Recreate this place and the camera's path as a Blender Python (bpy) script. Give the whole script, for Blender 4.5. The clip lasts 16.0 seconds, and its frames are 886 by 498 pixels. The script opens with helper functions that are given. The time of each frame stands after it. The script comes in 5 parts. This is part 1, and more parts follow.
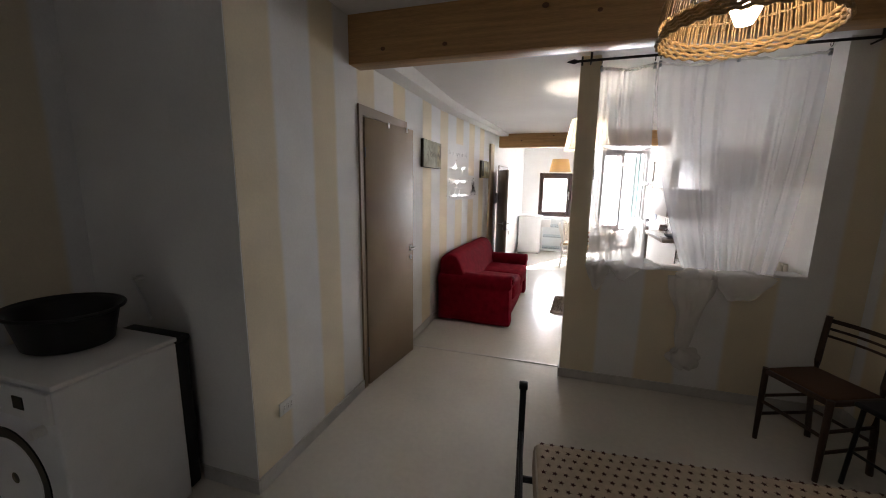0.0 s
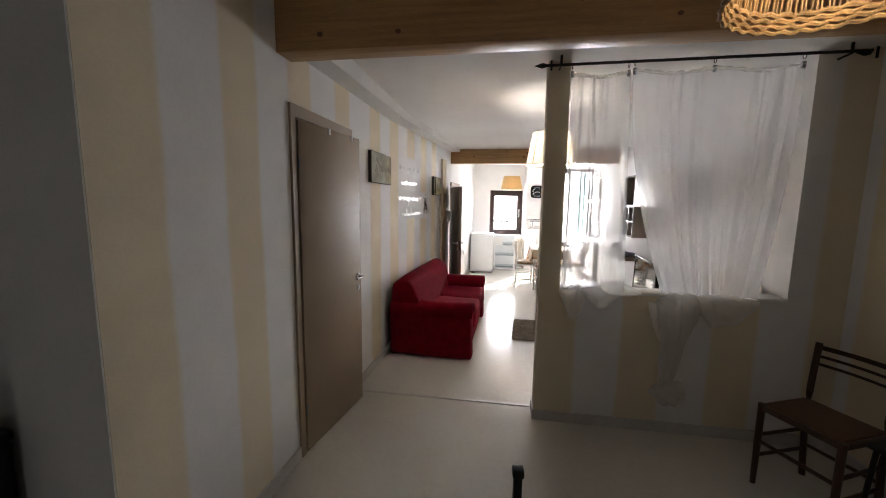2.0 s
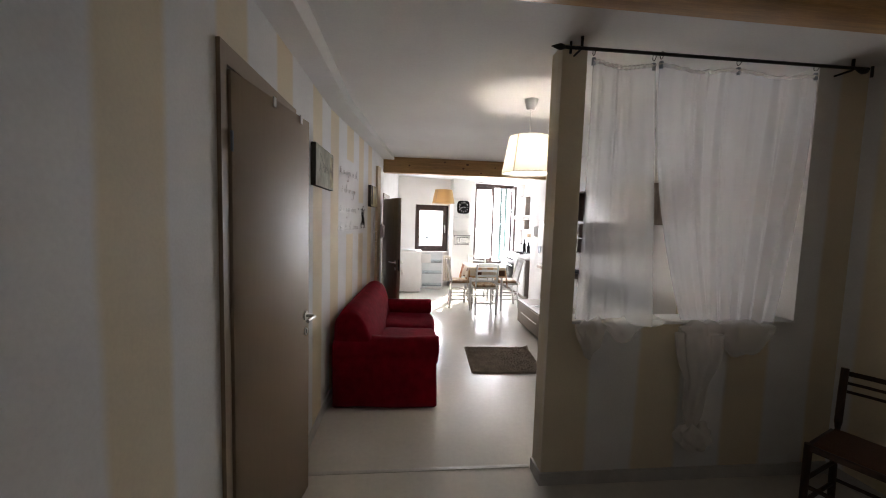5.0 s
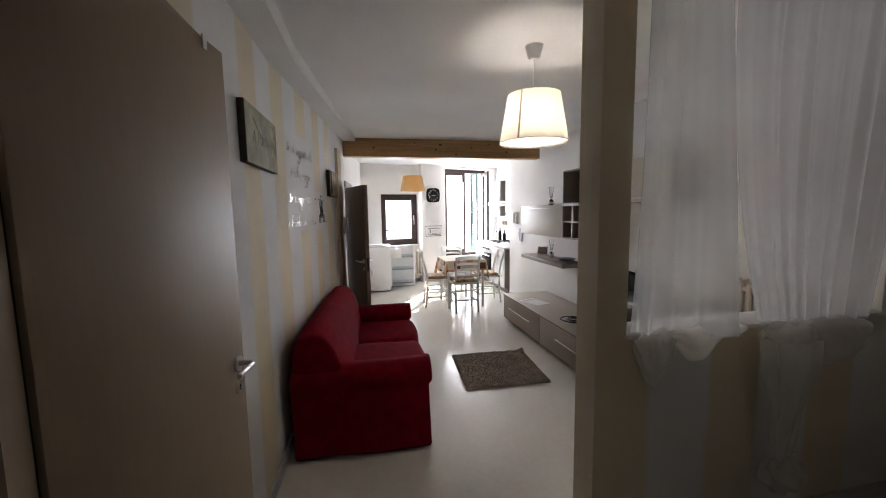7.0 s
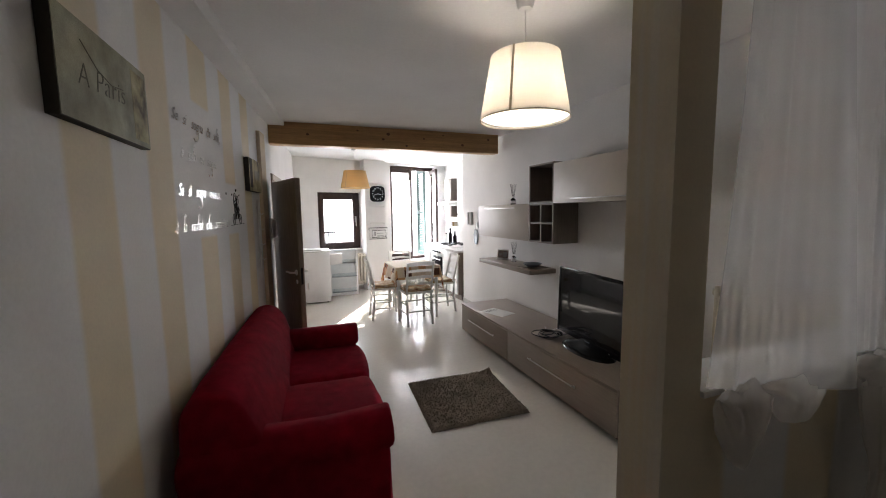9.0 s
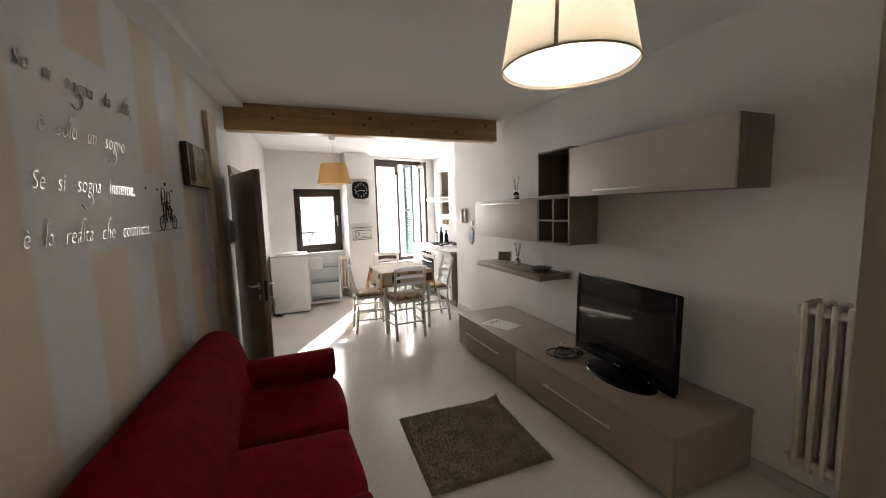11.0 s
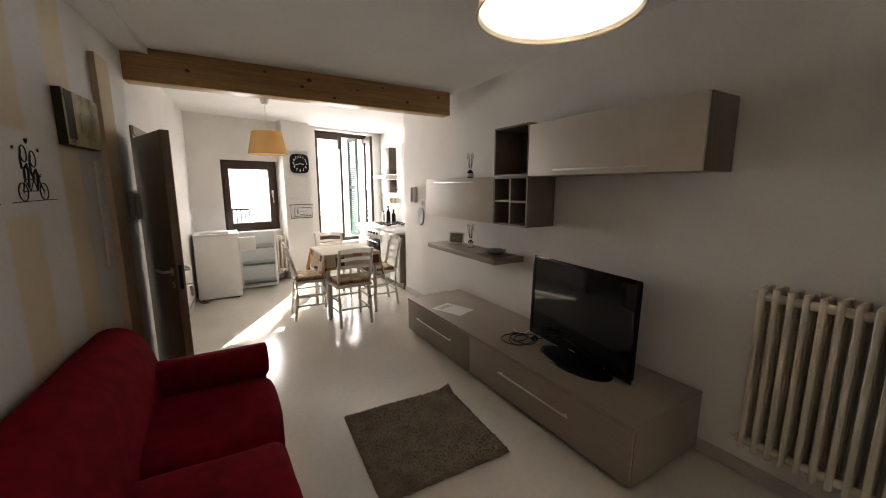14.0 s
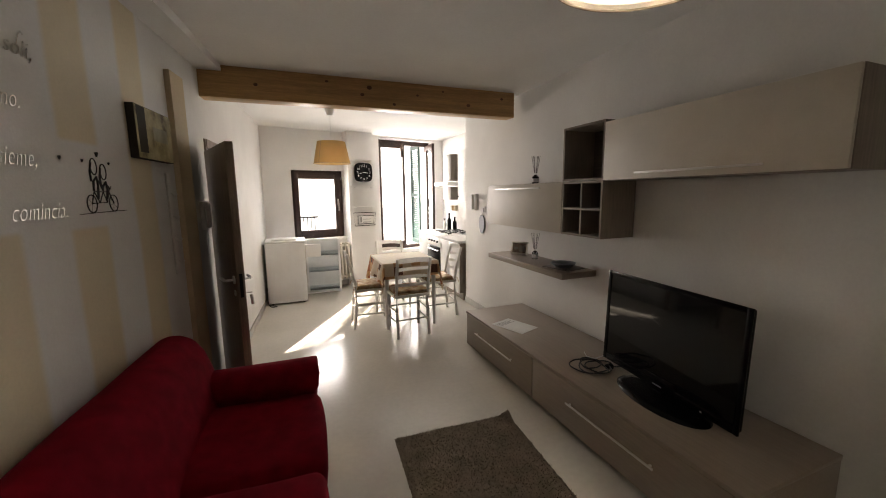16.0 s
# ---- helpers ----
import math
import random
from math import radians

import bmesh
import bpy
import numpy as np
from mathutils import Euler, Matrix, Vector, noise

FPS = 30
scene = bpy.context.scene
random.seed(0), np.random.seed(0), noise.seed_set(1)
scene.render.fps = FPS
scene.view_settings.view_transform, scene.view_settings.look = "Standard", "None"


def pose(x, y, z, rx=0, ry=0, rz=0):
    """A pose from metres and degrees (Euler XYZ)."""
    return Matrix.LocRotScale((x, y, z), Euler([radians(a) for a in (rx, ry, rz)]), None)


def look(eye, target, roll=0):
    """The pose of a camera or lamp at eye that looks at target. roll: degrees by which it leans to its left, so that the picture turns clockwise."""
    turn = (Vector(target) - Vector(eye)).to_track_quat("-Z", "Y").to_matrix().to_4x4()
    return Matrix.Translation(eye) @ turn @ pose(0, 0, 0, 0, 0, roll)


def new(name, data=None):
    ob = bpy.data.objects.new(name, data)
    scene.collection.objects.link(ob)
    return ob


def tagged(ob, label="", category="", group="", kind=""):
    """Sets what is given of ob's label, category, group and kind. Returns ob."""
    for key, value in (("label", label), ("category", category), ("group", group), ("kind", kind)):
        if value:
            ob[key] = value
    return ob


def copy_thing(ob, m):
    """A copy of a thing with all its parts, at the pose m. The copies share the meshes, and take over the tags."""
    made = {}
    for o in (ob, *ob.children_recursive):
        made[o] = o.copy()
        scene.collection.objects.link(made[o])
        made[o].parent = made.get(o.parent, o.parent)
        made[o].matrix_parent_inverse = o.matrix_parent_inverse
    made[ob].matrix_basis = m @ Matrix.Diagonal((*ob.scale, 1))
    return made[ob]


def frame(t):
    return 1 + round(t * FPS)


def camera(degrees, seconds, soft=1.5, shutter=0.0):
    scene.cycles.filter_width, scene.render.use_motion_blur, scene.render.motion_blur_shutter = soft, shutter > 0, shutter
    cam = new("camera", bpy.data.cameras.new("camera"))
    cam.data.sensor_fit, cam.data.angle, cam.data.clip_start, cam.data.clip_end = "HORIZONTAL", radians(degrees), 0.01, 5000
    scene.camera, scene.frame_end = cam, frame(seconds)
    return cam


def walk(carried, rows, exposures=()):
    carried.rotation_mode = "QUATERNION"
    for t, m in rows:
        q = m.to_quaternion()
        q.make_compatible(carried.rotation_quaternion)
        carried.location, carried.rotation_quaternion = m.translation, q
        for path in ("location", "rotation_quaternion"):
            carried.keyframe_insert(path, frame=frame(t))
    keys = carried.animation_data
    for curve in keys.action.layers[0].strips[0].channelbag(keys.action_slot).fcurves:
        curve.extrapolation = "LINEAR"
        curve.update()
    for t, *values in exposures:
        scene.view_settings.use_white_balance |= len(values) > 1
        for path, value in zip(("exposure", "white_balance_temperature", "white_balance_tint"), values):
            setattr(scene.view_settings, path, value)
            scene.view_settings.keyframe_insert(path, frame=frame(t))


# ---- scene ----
cam = camera(99.2, 16.0, soft=1.0)
PATH = [
    (0, (0.065, 0.089, 1.575), (-0.511, 1.973, 1.233), 0.8),
    (0.5, (0.007, 0.127, 1.576), (-0.425, 2.056, 1.268), 1.0),
    (1, (-0.064, 0.189, 1.576), (-0.4, 2.141, 1.3), 1.1),
    (1.5, (-0.094, 0.32, 1.569), (-0.406, 2.278, 1.31), 1.0),
    (2, (-0.116, 0.514, 1.577), (-0.425, 2.474, 1.327), 0.8),
    (2.5, (-0.146, 0.615, 1.574), (-0.447, 2.578, 1.341), 0.8),
    (3, (-0.26, 0.73, 1.567), (-0.519, 2.702, 1.355), 1.0),
    (3.5, (-0.37, 0.86, 1.578), (-0.494, 2.847, 1.38), 1.3),
    (6, (-0.766, 1.457, 1.516), (-0.427, 3.422, 1.371), 0.8),
    (6.5, (-0.751, 1.672, 1.519), (-0.365, 3.627, 1.353), -0.1),
    (7, (-0.75, 1.856, 1.506), (-0.353, 3.806, 1.304), -0.9),
    (7.5, (-0.81, 2.015, 1.499), (-0.379, 3.957, 1.294), -0.9),
    (8, (-0.857, 2.146, 1.504), (-0.315, 4.06, 1.299), -0.6),
    (8.5, (-0.809, 2.29, 1.488), (-0.156, 4.169, 1.283), -0.5),
    (9, (-0.725, 2.5, 1.492), (-0.028, 4.364, 1.291), -0.8),
    (11.5, (-0.567, 3.169, 1.491), (0.209, 4.999, 1.268), -1.4),
    (12, (-0.582, 3.254, 1.487), (0.219, 5.072, 1.256), -0.9),
    (12.5, (-0.617, 3.346, 1.487), (0.231, 5.14, 1.238), -0.3),
    (13, (-0.595, 3.364, 1.483), (0.332, 5.114, 1.199), -0.1),
    (13.5, (-0.547, 3.339, 1.48), (0.437, 5.051, 1.166), -0.2),
    (14, (-0.512, 3.315, 1.475), (0.497, 5.011, 1.148), 0.0),
    (14.5, (-0.481, 3.311, 1.478), (0.526, 5.008, 1.147), 0.3),
    (15, (-0.462, 3.376, 1.477), (0.514, 5.09, 1.147), 0.3),
    (15.5, (-0.459, 3.474, 1.487), (0.423, 5.241, 1.171), -0.0),
    (16, (-0.394, 3.487, 1.477), (0.319, 5.332, 1.187), -0.7),
]
walk(cam, [(t, look(eye, target, roll)) for t, eye, target, roll in PATH], [(0, 4.40, 6350, 15), (3.5, 4.16, 6450, 15), (7.0, 3.58, 6250, 15), (9.0, 3.31, 6350, 15), (11.5, 3.10, 7000, 15), (16.0, 2.98, 7450, 15)])

# ---- light ----
FAR = 14.0                                   # turn of the window wall
FAR_AT = (-0.82, 9.55)
SUN_FROM = Vector((0.487 * 0.82, 0.873 * 0.82, 0.525)).normalized()

world = bpy.data.worlds.new("sky")
scene.world = world
world.use_nodes = True
wn = world.node_tree
sky = wn.nodes.new("ShaderNodeTexSky")
sky.sky_type, sky.sun_disc = "NISHITA", False
sky.sun_elevation, sky.sun_rotation = math.asin(SUN_FROM.z), math.atan2(SUN_FROM.x, SUN_FROM.y)
wn.nodes["Background"].inputs["Strength"].default_value = 0.05
wn.links.new(sky.outputs[0], wn.nodes["Background"].inputs["Color"])

sun = new("sun", bpy.data.lights.new("sun", "SUN"))
sun.data.energy, sun.data.angle, sun.data.color = 5.0, radians(0.5), (1.0, 0.95, 0.87)
sun.matrix_world = look(SUN_FROM * 20, (0, 0, 0))


def far(u, v, z):
    """A point of the window wall: u along it, v outwards."""
    a = radians(FAR)
    return Vector((FAR_AT[0] + u * math.cos(a) - v * math.sin(a), FAR_AT[1] + u * math.sin(a) + v * math.cos(a), z))


def window_light(name, u, v, z, w, h, energy):
    lamp = new(name, bpy.data.lights.new(name, "AREA"))
    lamp.data.shape, lamp.data.size, lamp.data.size_y, lamp.data.energy = "RECTANGLE", w, h, energy
    lamp.data.color = (0.95, 0.97, 1.0)
    lamp.matrix_world = look(far(u, v, z), far(u, v - 1, z - 0.5))
    return lamp


window_light("sky_light_window", 0.86, 0.33, 1.33, 0.6, 0.8, 3.6)
window_light("sky_light_balcony", 2.40, 0.62, 1.45, 1.0, 1.8, 13.8)


# ---- materials ----


def material(name, colour, rough=0.6, metal=0.0, vary=0.06, scale=8.0, fine=120.0, bump=0.05, grain=None, spec=0.5, coat=0.0):
    """Principled surface with broad and fine variation; grain stretches the noise along an axis."""
    m = bpy.data.materials.new(name)
    m.use_nodes = True
    t = m.node_tree
    p = t.nodes["Principled BSDF"]
    p.inputs["Roughness"].default_value, p.inputs["Metallic"].default_value = rough, metal
    p.inputs["Specular IOR Level"].default_value = spec
    p.inputs["Coat Weight"].default_value = coat
    p.inputs["Coat Roughness"].default_value = 0.12
    geo = t.nodes.new("ShaderNodeNewGeometry") if grain is None else t.nodes.new("ShaderNodeTexCoord")
    src = geo.outputs["Position"] if grain is None else geo.outputs["Object"]
    mp = t.nodes.new("ShaderNodeMapping")
    mp.inputs["Scale"].default_value = grain or (1, 1, 1)
    t.links.new(src, mp.inputs[0])
    mixes = colour
    last = None
    for sc, amount in ((scale, vary), (fine, vary * 0.6)):
        n = t.nodes.new("ShaderNodeTexNoise")
        n.inputs["Scale"].default_value, n.inputs["Detail"].default_value = sc, 4
        t.links.new(mp.outputs[0], n.inputs["Vector"])
        r = t.nodes.new("ShaderNodeMapRange")
        r.inputs["From Min"].default_value, r.inputs["From Max"].default_value = 0.3, 0.7
        r.inputs["To Min"].default_value, r.inputs["To Max"].default_value = 1 - amount * 2, 1 + amount
        t.links.new(n.outputs["Fac"], r.inputs["Value"])
        mul = t.nodes.new("ShaderNodeMix")
        mul.data_type, mul.blend_type = "RGBA", "MULTIPLY"
        mul.inputs["Factor"].default_value = 1
        if last is None:
            mul.inputs["A"].default_value = (*colour, 1)
            m["base_socket"] = mul.name
        else:
            t.links.new(last, mul.inputs["A"])
        t.links.new(r.outputs[0], mul.inputs["B"])
        last = mul.outputs["Result"]
        tail = n
    t.links.new(last, p.inputs["Base Color"])
    b = t.nodes.new("ShaderNodeBump")
    b.inputs["Strength"].default_value, b.inputs["Distance"].default_value = bump, 0.004
    t.links.new(tail.outputs["Fac"], b.inputs["Height"])
    t.links.new(b.outputs[0], p.inputs["Normal"])
    return m


def maths(t, op, a, b=None, c=None):
    n = t.nodes.new("ShaderNodeMath")
    n.operation = op
    for i, v in enumerate((a, b, c)):
        if v is None:
            continue
        if isinstance(v, (int, float)):
            n.inputs[i].default_value = v
        else:
            t.links.new(v, n.inputs[i])
    return n.outputs[0]


def soft_step(t, x, at, width=0.012):
    r = t.nodes.new("ShaderNodeMapRange")
    r.interpolation_type = "SMOOTHSTEP"
    r.inputs["From Min"].default_value, r.inputs["From Max"].default_value = at - width, at + width
    t.links.new(x, r.inputs["Value"])
    return r.outputs[0]


def striped_paint(name, axis, bands, patches=()):
    """White wall paint with broad hand-painted cream bands (start, end); patches (y0, y1, z0, z1) were left white."""
    m = material(name, (0.78, 0.77, 0.76), 0.75, vary=0.03, scale=3, fine=90, bump=0.12)
    t = m.node_tree
    geo = t.nodes.new("ShaderNodeNewGeometry")
    sep = t.nodes.new("ShaderNodeSeparateXYZ")
    t.links.new(geo.outputs["Position"], sep.inputs[0])
    n = t.nodes.new("ShaderNodeTexNoise")
    n.inputs["Scale"].default_value, n.inputs["Detail"].default_value = 5, 3
    wob = maths(t, "MULTIPLY", maths(t, "SUBTRACT", n.outputs["Fac"], 0.5), 0.035)
    along = maths(t, "ADD", sep.outputs[axis], wob)
    f = None
    for b0, b1 in bands:
        one = maths(t, "SUBTRACT", soft_step(t, along, b0, 0.02), soft_step(t, along, b1, 0.02))
        f = one if f is None else maths(t, "ADD", f, one)
    worn = t.nodes.new("ShaderNodeTexNoise")
    worn.inputs["Scale"].default_value, worn.inputs["Detail"].default_value = 1.7, 2
    f = maths(t, "MULTIPLY", f, maths(t, "ADD", maths(t, "MULTIPLY", worn.outputs["Fac"], 0.5), 0.72))
    for a0, a1, z0, z1 in patches:
        inside = maths(t, "MULTIPLY", maths(t, "SUBTRACT", soft_step(t, along, a0), soft_step(t, along, a1)),
                       maths(t, "SUBTRACT", soft_step(t, sep.outputs[2], z0), soft_step(t, sep.outputs[2], z1)))
        f = maths(t, "MULTIPLY", f, maths(t, "SUBTRACT", 1.0, inside))
    mix = t.nodes.new("ShaderNodeMix")
    mix.data_type = "RGBA"
    mix.inputs["A"].default_value, mix.inputs["B"].default_value = (0.78, 0.775, 0.76, 1), (0.745, 0.65, 0.475, 1)
    t.links.new(f, mix.inputs["Factor"])
    t.links.new(mix.outputs["Result"], t.nodes[m["base_socket"]].inputs["A"])
    return m


def sheer(name, colour, clear, rough=0.9, glow=0.5):
    """Thin cloth: part see-through, part scattering."""
    m = bpy.data.materials.new(name)
    m.use_nodes = True
    t = m.node_tree
    t.nodes.remove(t.nodes["Principled BSDF"])
    d, tr, cl = (t.nodes.new(k) for k in ("ShaderNodeBsdfDiffuse", "ShaderNodeBsdfTranslucent", "ShaderNodeBsdfTransparent"))
    d.inputs[0].default_value = tr.inputs[0].default_value = (*colour, 1)
    n = t.nodes.new("ShaderNodeTexNoise")
    n.inputs["Scale"].default_value = 260
    co = t.nodes.new("ShaderNodeTexCoord")
    t.links.new(co.outputs["Object"], n.inputs["Vector"])
    a, b = t.nodes.new("ShaderNodeMixShader"), t.nodes.new("ShaderNodeMixShader")
    a.inputs[0].default_value = glow
    t.links.new(d.outputs[0], a.inputs[1]), t.links.new(tr.outputs[0], a.inputs[2])
    f = maths(t, "ADD", maths(t, "MULTIPLY", maths(t, "SUBTRACT", n.outputs["Fac"], 0.5), 0.04), clear)
    t.links.new(f, b.inputs[0])
    t.links.new(a.outputs[0], b.inputs[1]), t.links.new(cl.outputs[0], b.inputs[2])
    t.links.new(b.outputs[0], t.nodes["Material Output"].inputs[0])
    return m


def glowing(name, colour, strength):
    m = bpy.data.materials.new(name)
    m.use_nodes = True
    p = m.node_tree.nodes["Principled BSDF"]
    p.inputs["Emission Color"].default_value, p.inputs["Emission Strength"].default_value = (*colour, 1), strength
    return m


def clear_glass(name, tint=(1, 1, 1)):
    m = bpy.data.materials.new(name)
    m.use_nodes = True
    t = m.node_tree
    t.nodes.remove(t.nodes["Principled BSDF"])
    g, cl, mx, fr = (t.nodes.new(k) for k in ("ShaderNodeBsdfGlossy", "ShaderNodeBsdfTransparent", "ShaderNodeMixShader", "ShaderNodeFresnel"))
    g.inputs["Roughness"].default_value = 0.02
    cl.inputs[0].default_value = (*tint, 1)
    t.links.new(fr.outputs[0], mx.inputs[0]), t.links.new(cl.outputs[0], mx.inputs[1]), t.links.new(g.outputs[0], mx.inputs[2])
    t.links.new(mx.outputs[0], t.nodes["Material Output"].inputs[0])
    return m


LEFT_STRIPES = striped_paint("left_wall_paint", 1, ((1.40, 1.70), (2.0, 2.23), (2.50, 2.74), (3.07, 3.31), (3.745, 4.005), (4.305, 4.525), (4.79, 5.04), (5.27, 5.49), (5.73, 5.935)),
                             ((4.54, 5.16, 1.37, 2.07), (5.10, 5.66, 1.36, 1.69)))
PART_STRIPES = striped_paint("partition_paint", 0, [(0.14 + 0.57 * k, 0.41 + 0.57 * k) for k in range(4)])
RIGHT_STRIPES = striped_paint("bedroom_paint", 1, [(-1.16 + 0.57 * k, -0.89 + 0.57 * k) for k in range(8)])
WHITE_PAINT = material("white_paint", (0.80, 0.79, 0.77), 0.75, vary=0.025, scale=2.5, fine=80, bump=0.12)
CEILING_PAINT = material("ceiling_paint", (0.80, 0.795, 0.78), 0.8, vary=0.025, scale=2, fine=70, bump=0.1)
CREAM_PAINT = material("cream_wall_paint", (0.66, 0.54, 0.36), 0.75, vary=0.04, scale=3, fine=90, bump=0.12)
FLOOR_RESIN = material("cream_resin_floor", (0.69, 0.66, 0.60), 0.18, vary=0.035, scale=1.6, fine=30, bump=0.022, spec=0.34)
SKIRT = material("grey_white_skirting", (0.56, 0.54, 0.51), 0.45, vary=0.05)
PINE = material("varnished_pine", (0.50, 0.29, 0.115), 0.40, vary=0.13, scale=5, fine=40, bump=0.05, grain=(0.5, 9, 9))
KNOT = material("pine_knot", (0.16, 0.065, 0.025), 0.45, vary=0.2, scale=40)
TAUPE = material("taupe_laminate", (0.245, 0.20, 0.165), 0.38, vary=0.09, scale=6, fine=60, bump=0.03, grain=(14, 14, 1.0))
TAUPE_LOW = material("taupe_laminate_lowboard", (0.32, 0.262, 0.215), 0.36, vary=0.045, scale=6, fine=60, bump=0.03, grain=(14, 1.0, 14))
TAUPE_DARK = material("dark_taupe_laminate", (0.15, 0.12, 0.10), 0.45, vary=0.12, scale=6, fine=60, bump=0.03, grain=(14, 1.0, 14))
CREAM_LACQUER = material("cream_lacquer", (0.62, 0.57, 0.50), 0.5, vary=0.02)
DOOR_TAUPE = material("taupe_door", (0.32, 0.235, 0.155), 0.55, vary=0.02, scale=5, fine=60, bump=0.02, grain=(16, 16, 1.0))
ENTRY_BROWN = material("brown_door", (0.26, 0.20, 0.15), 0.42, vary=0.14, scale=5, fine=50, bump=0.04, grain=(14, 14, 1.0))
RED_CLOTH = material("red_stretch_cloth", (0.21, 0.005, 0.015), 0.92, vary=0.12, scale=14, fine=420, bump=0.35, spec=0.04)
RUG_PILE = material("taupe_rug_pile", (0.27, 0.225, 0.175), 1.0, vary=0.12, scale=9, fine=190, bump=1.0, spec=0.1)
CHROME = material("brushed_steel", (0.80, 0.79, 0.77), 0.34, 1.0, vary=0.04)
BLACK_METAL = material("black_iron", (0.012, 0.012, 0.012), 0.4, 0.3, vary=0.2)
BLACK_GLOSS = material("black_gloss_plastic", (0.004, 0.004, 0.005), 0.16, vary=0.1, spec=0.2)
SCREEN = material("dark_screen", (0.003, 0.003, 0.0035), 0.05, vary=0.02, bump=0.0, spec=0.36)
WHITE_PLASTIC = material("white_plastic", (0.75, 0.75, 0.74), 0.4, vary=0.02)
WHITE_ENAMEL = material("white_enamel", (0.80, 0.81, 0.82), 0.28, vary=0.02)
CREAM_ENAMEL = material("cream_radiator_enamel", (0.66, 0.60, 0.50), 0.38, vary=0.04)
CHAIR_WHITE = material("whitewashed_wood", (0.80, 0.79, 0.76), 0.5, vary=0.05, scale=20, fine=120, bump=0.08, grain=(10, 10, 1.5))
STRAW = material("woven_straw", (0.42, 0.28, 0.13), 0.8, vary=0.3, scale=60, fine=300, bump=0.8, grain=(1, 8, 1))
WALNUT = material("dark_brown_wood", (0.06, 0.028, 0.015), 0.38, vary=0.2, scale=8, fine=80, bump=0.05, grain=(10, 10, 1.5))
RUSH = material("brown_woven_seat", (0.15, 0.07, 0.03), 0.8, vary=0.3, scale=60, fine=260, bump=0.9, grain=(1, 8, 1))
WINDOW_BROWN = material("dark_brown_window_frame", (0.045, 0.02, 0.012), 0.4, vary=0.15, scale=10, fine=80)
SHUTTER_GREEN = material("dark_green_shutter", (0.02, 0.06, 0.05), 0.5, vary=0.15)
SHEER = sheer("white_voile", (0.83, 0.83, 0.84), 0.64)
SHEER_FULL = sheer("doubled_voile", (0.84, 0.84, 0.85), 0.57)
SHEER_BUNCH = sheer("bunched_voile", (0.86, 0.84, 0.81), 0.40)
LACE = sheer("white_lace", (0.9, 0.9, 0.88), 0.25)
SHADE = sheer("cream_lampshade", (0.80, 0.77, 0.70), 0.01, glow=0.52)
DIFFUSER = sheer("white_lamp_diffuser", (0.96, 0.95, 0.93), 0.45, glow=0.88)
SHADE_OCHRE = sheer("ochre_lampshade", (0.60, 0.46, 0.27), 0.02, glow=0.5)
SHADE_RIM = material("lampshade_seam", (0.45, 0.38, 0.28), 0.8)
WICKER = material("natural_wicker", (0.48, 0.29, 0.11), 0.6, vary=0.25, scale=30, fine=200, bump=0.2)
DARK_WICKER = material("dark_wicker", (0.05, 0.04, 0.035), 0.7, vary=0.25, scale=30, fine=200, bump=0.3)
BULB = glowing("lit_bulb", (1.0, 0.91, 0.79), 10.5)
BULB_DIM = glowing("lit_bedroom_bulb", (1.0, 0.88, 0.72), 1.7)
BULB_FAINT = glowing("faint_kitchen_bulb", (1.0, 0.85, 0.62), 4.2)
GLASS = clear_glass("window_glass")
FRIDGE_GLASS = clear_glass("pale_blue_plastic", (0.9, 0.94, 0.96))
FRIDGE_LINER = material("pale_blue_liner", (0.70, 0.74, 0.76), 0.35, vary=0.03)
MIRROR_VINYL = material("mirror_vinyl", (0.82, 0.82, 0.82), 0.14, 1.0, vary=0.03, bump=0.0)
VINYL = material("black_vinyl", (0.02, 0.02, 0.02), 0.25, vary=0.1)
PAPER = material("white_paper", (0.8, 0.8, 0.78), 0.8, vary=0.02)
PHOTO = material("faded_photograph", (0.30, 0.24, 0.21), 0.6, vary=0.25, scale=30, fine=90)
PRINT_GREY = material("grey_print", (0.3, 0.3, 0.3), 0.8)
STEEL_GREY = material("grey_blue_board", (0.24, 0.27, 0.31), 0.5, vary=0.05)
WORKTOP = material("pale_stone_worktop", (0.62, 0.61, 0.59), 0.3, vary=0.12, scale=60, fine=300)
FACADE = material("pale_plaster_facade", (0.72, 0.68, 0.6), 0.9, vary=0.06, scale=0.8)
TICKING = material("cream_mattress_cloth", (0.60, 0.50, 0.38), 0.9, vary=0.08, scale=30, fine=300, bump=0.3)
STAR_BROWN = material("brown_star_print", (0.06, 0.02, 0.015), 0.9)
PIPING = material("pale_piping", (0.5, 0.44, 0.36), 0.8)

# ---- mesh helpers ----


def box(bm, x0, y0, z0, x1, y1, z1, m=None):
    r = bmesh.ops.create_cube(bm, size=1)["verts"]
    for v in r:
        v.co = Vector((x0 + (v.co.x + 0.5) * (x1 - x0), y0 + (v.co.y + 0.5) * (y1 - y0), z0 + (v.co.z + 0.5) * (z1 - z0)))
        if m:
            v.co = m @ v.co
    return r


def rounded(bm, width, segments=2):
    bmesh.ops.bevel(bm, geom=[e for e in bm.edges], offset=width, segments=segments, profile=0.5, affect="EDGES", clamp_overlap=True)
    return bm


def block(x0, y0, z0, x1, y1, z1, r=0.0, seg=2, m=None):
    bm = bmesh.new()
    box(bm, min(x0, x1), min(y0, y1), min(z0, z1), max(x0, x1), max(y0, y1), max(z0, z1))
    if r:
        rounded(bm, r, seg)
    if m:
        bm.transform(m)
    return bm


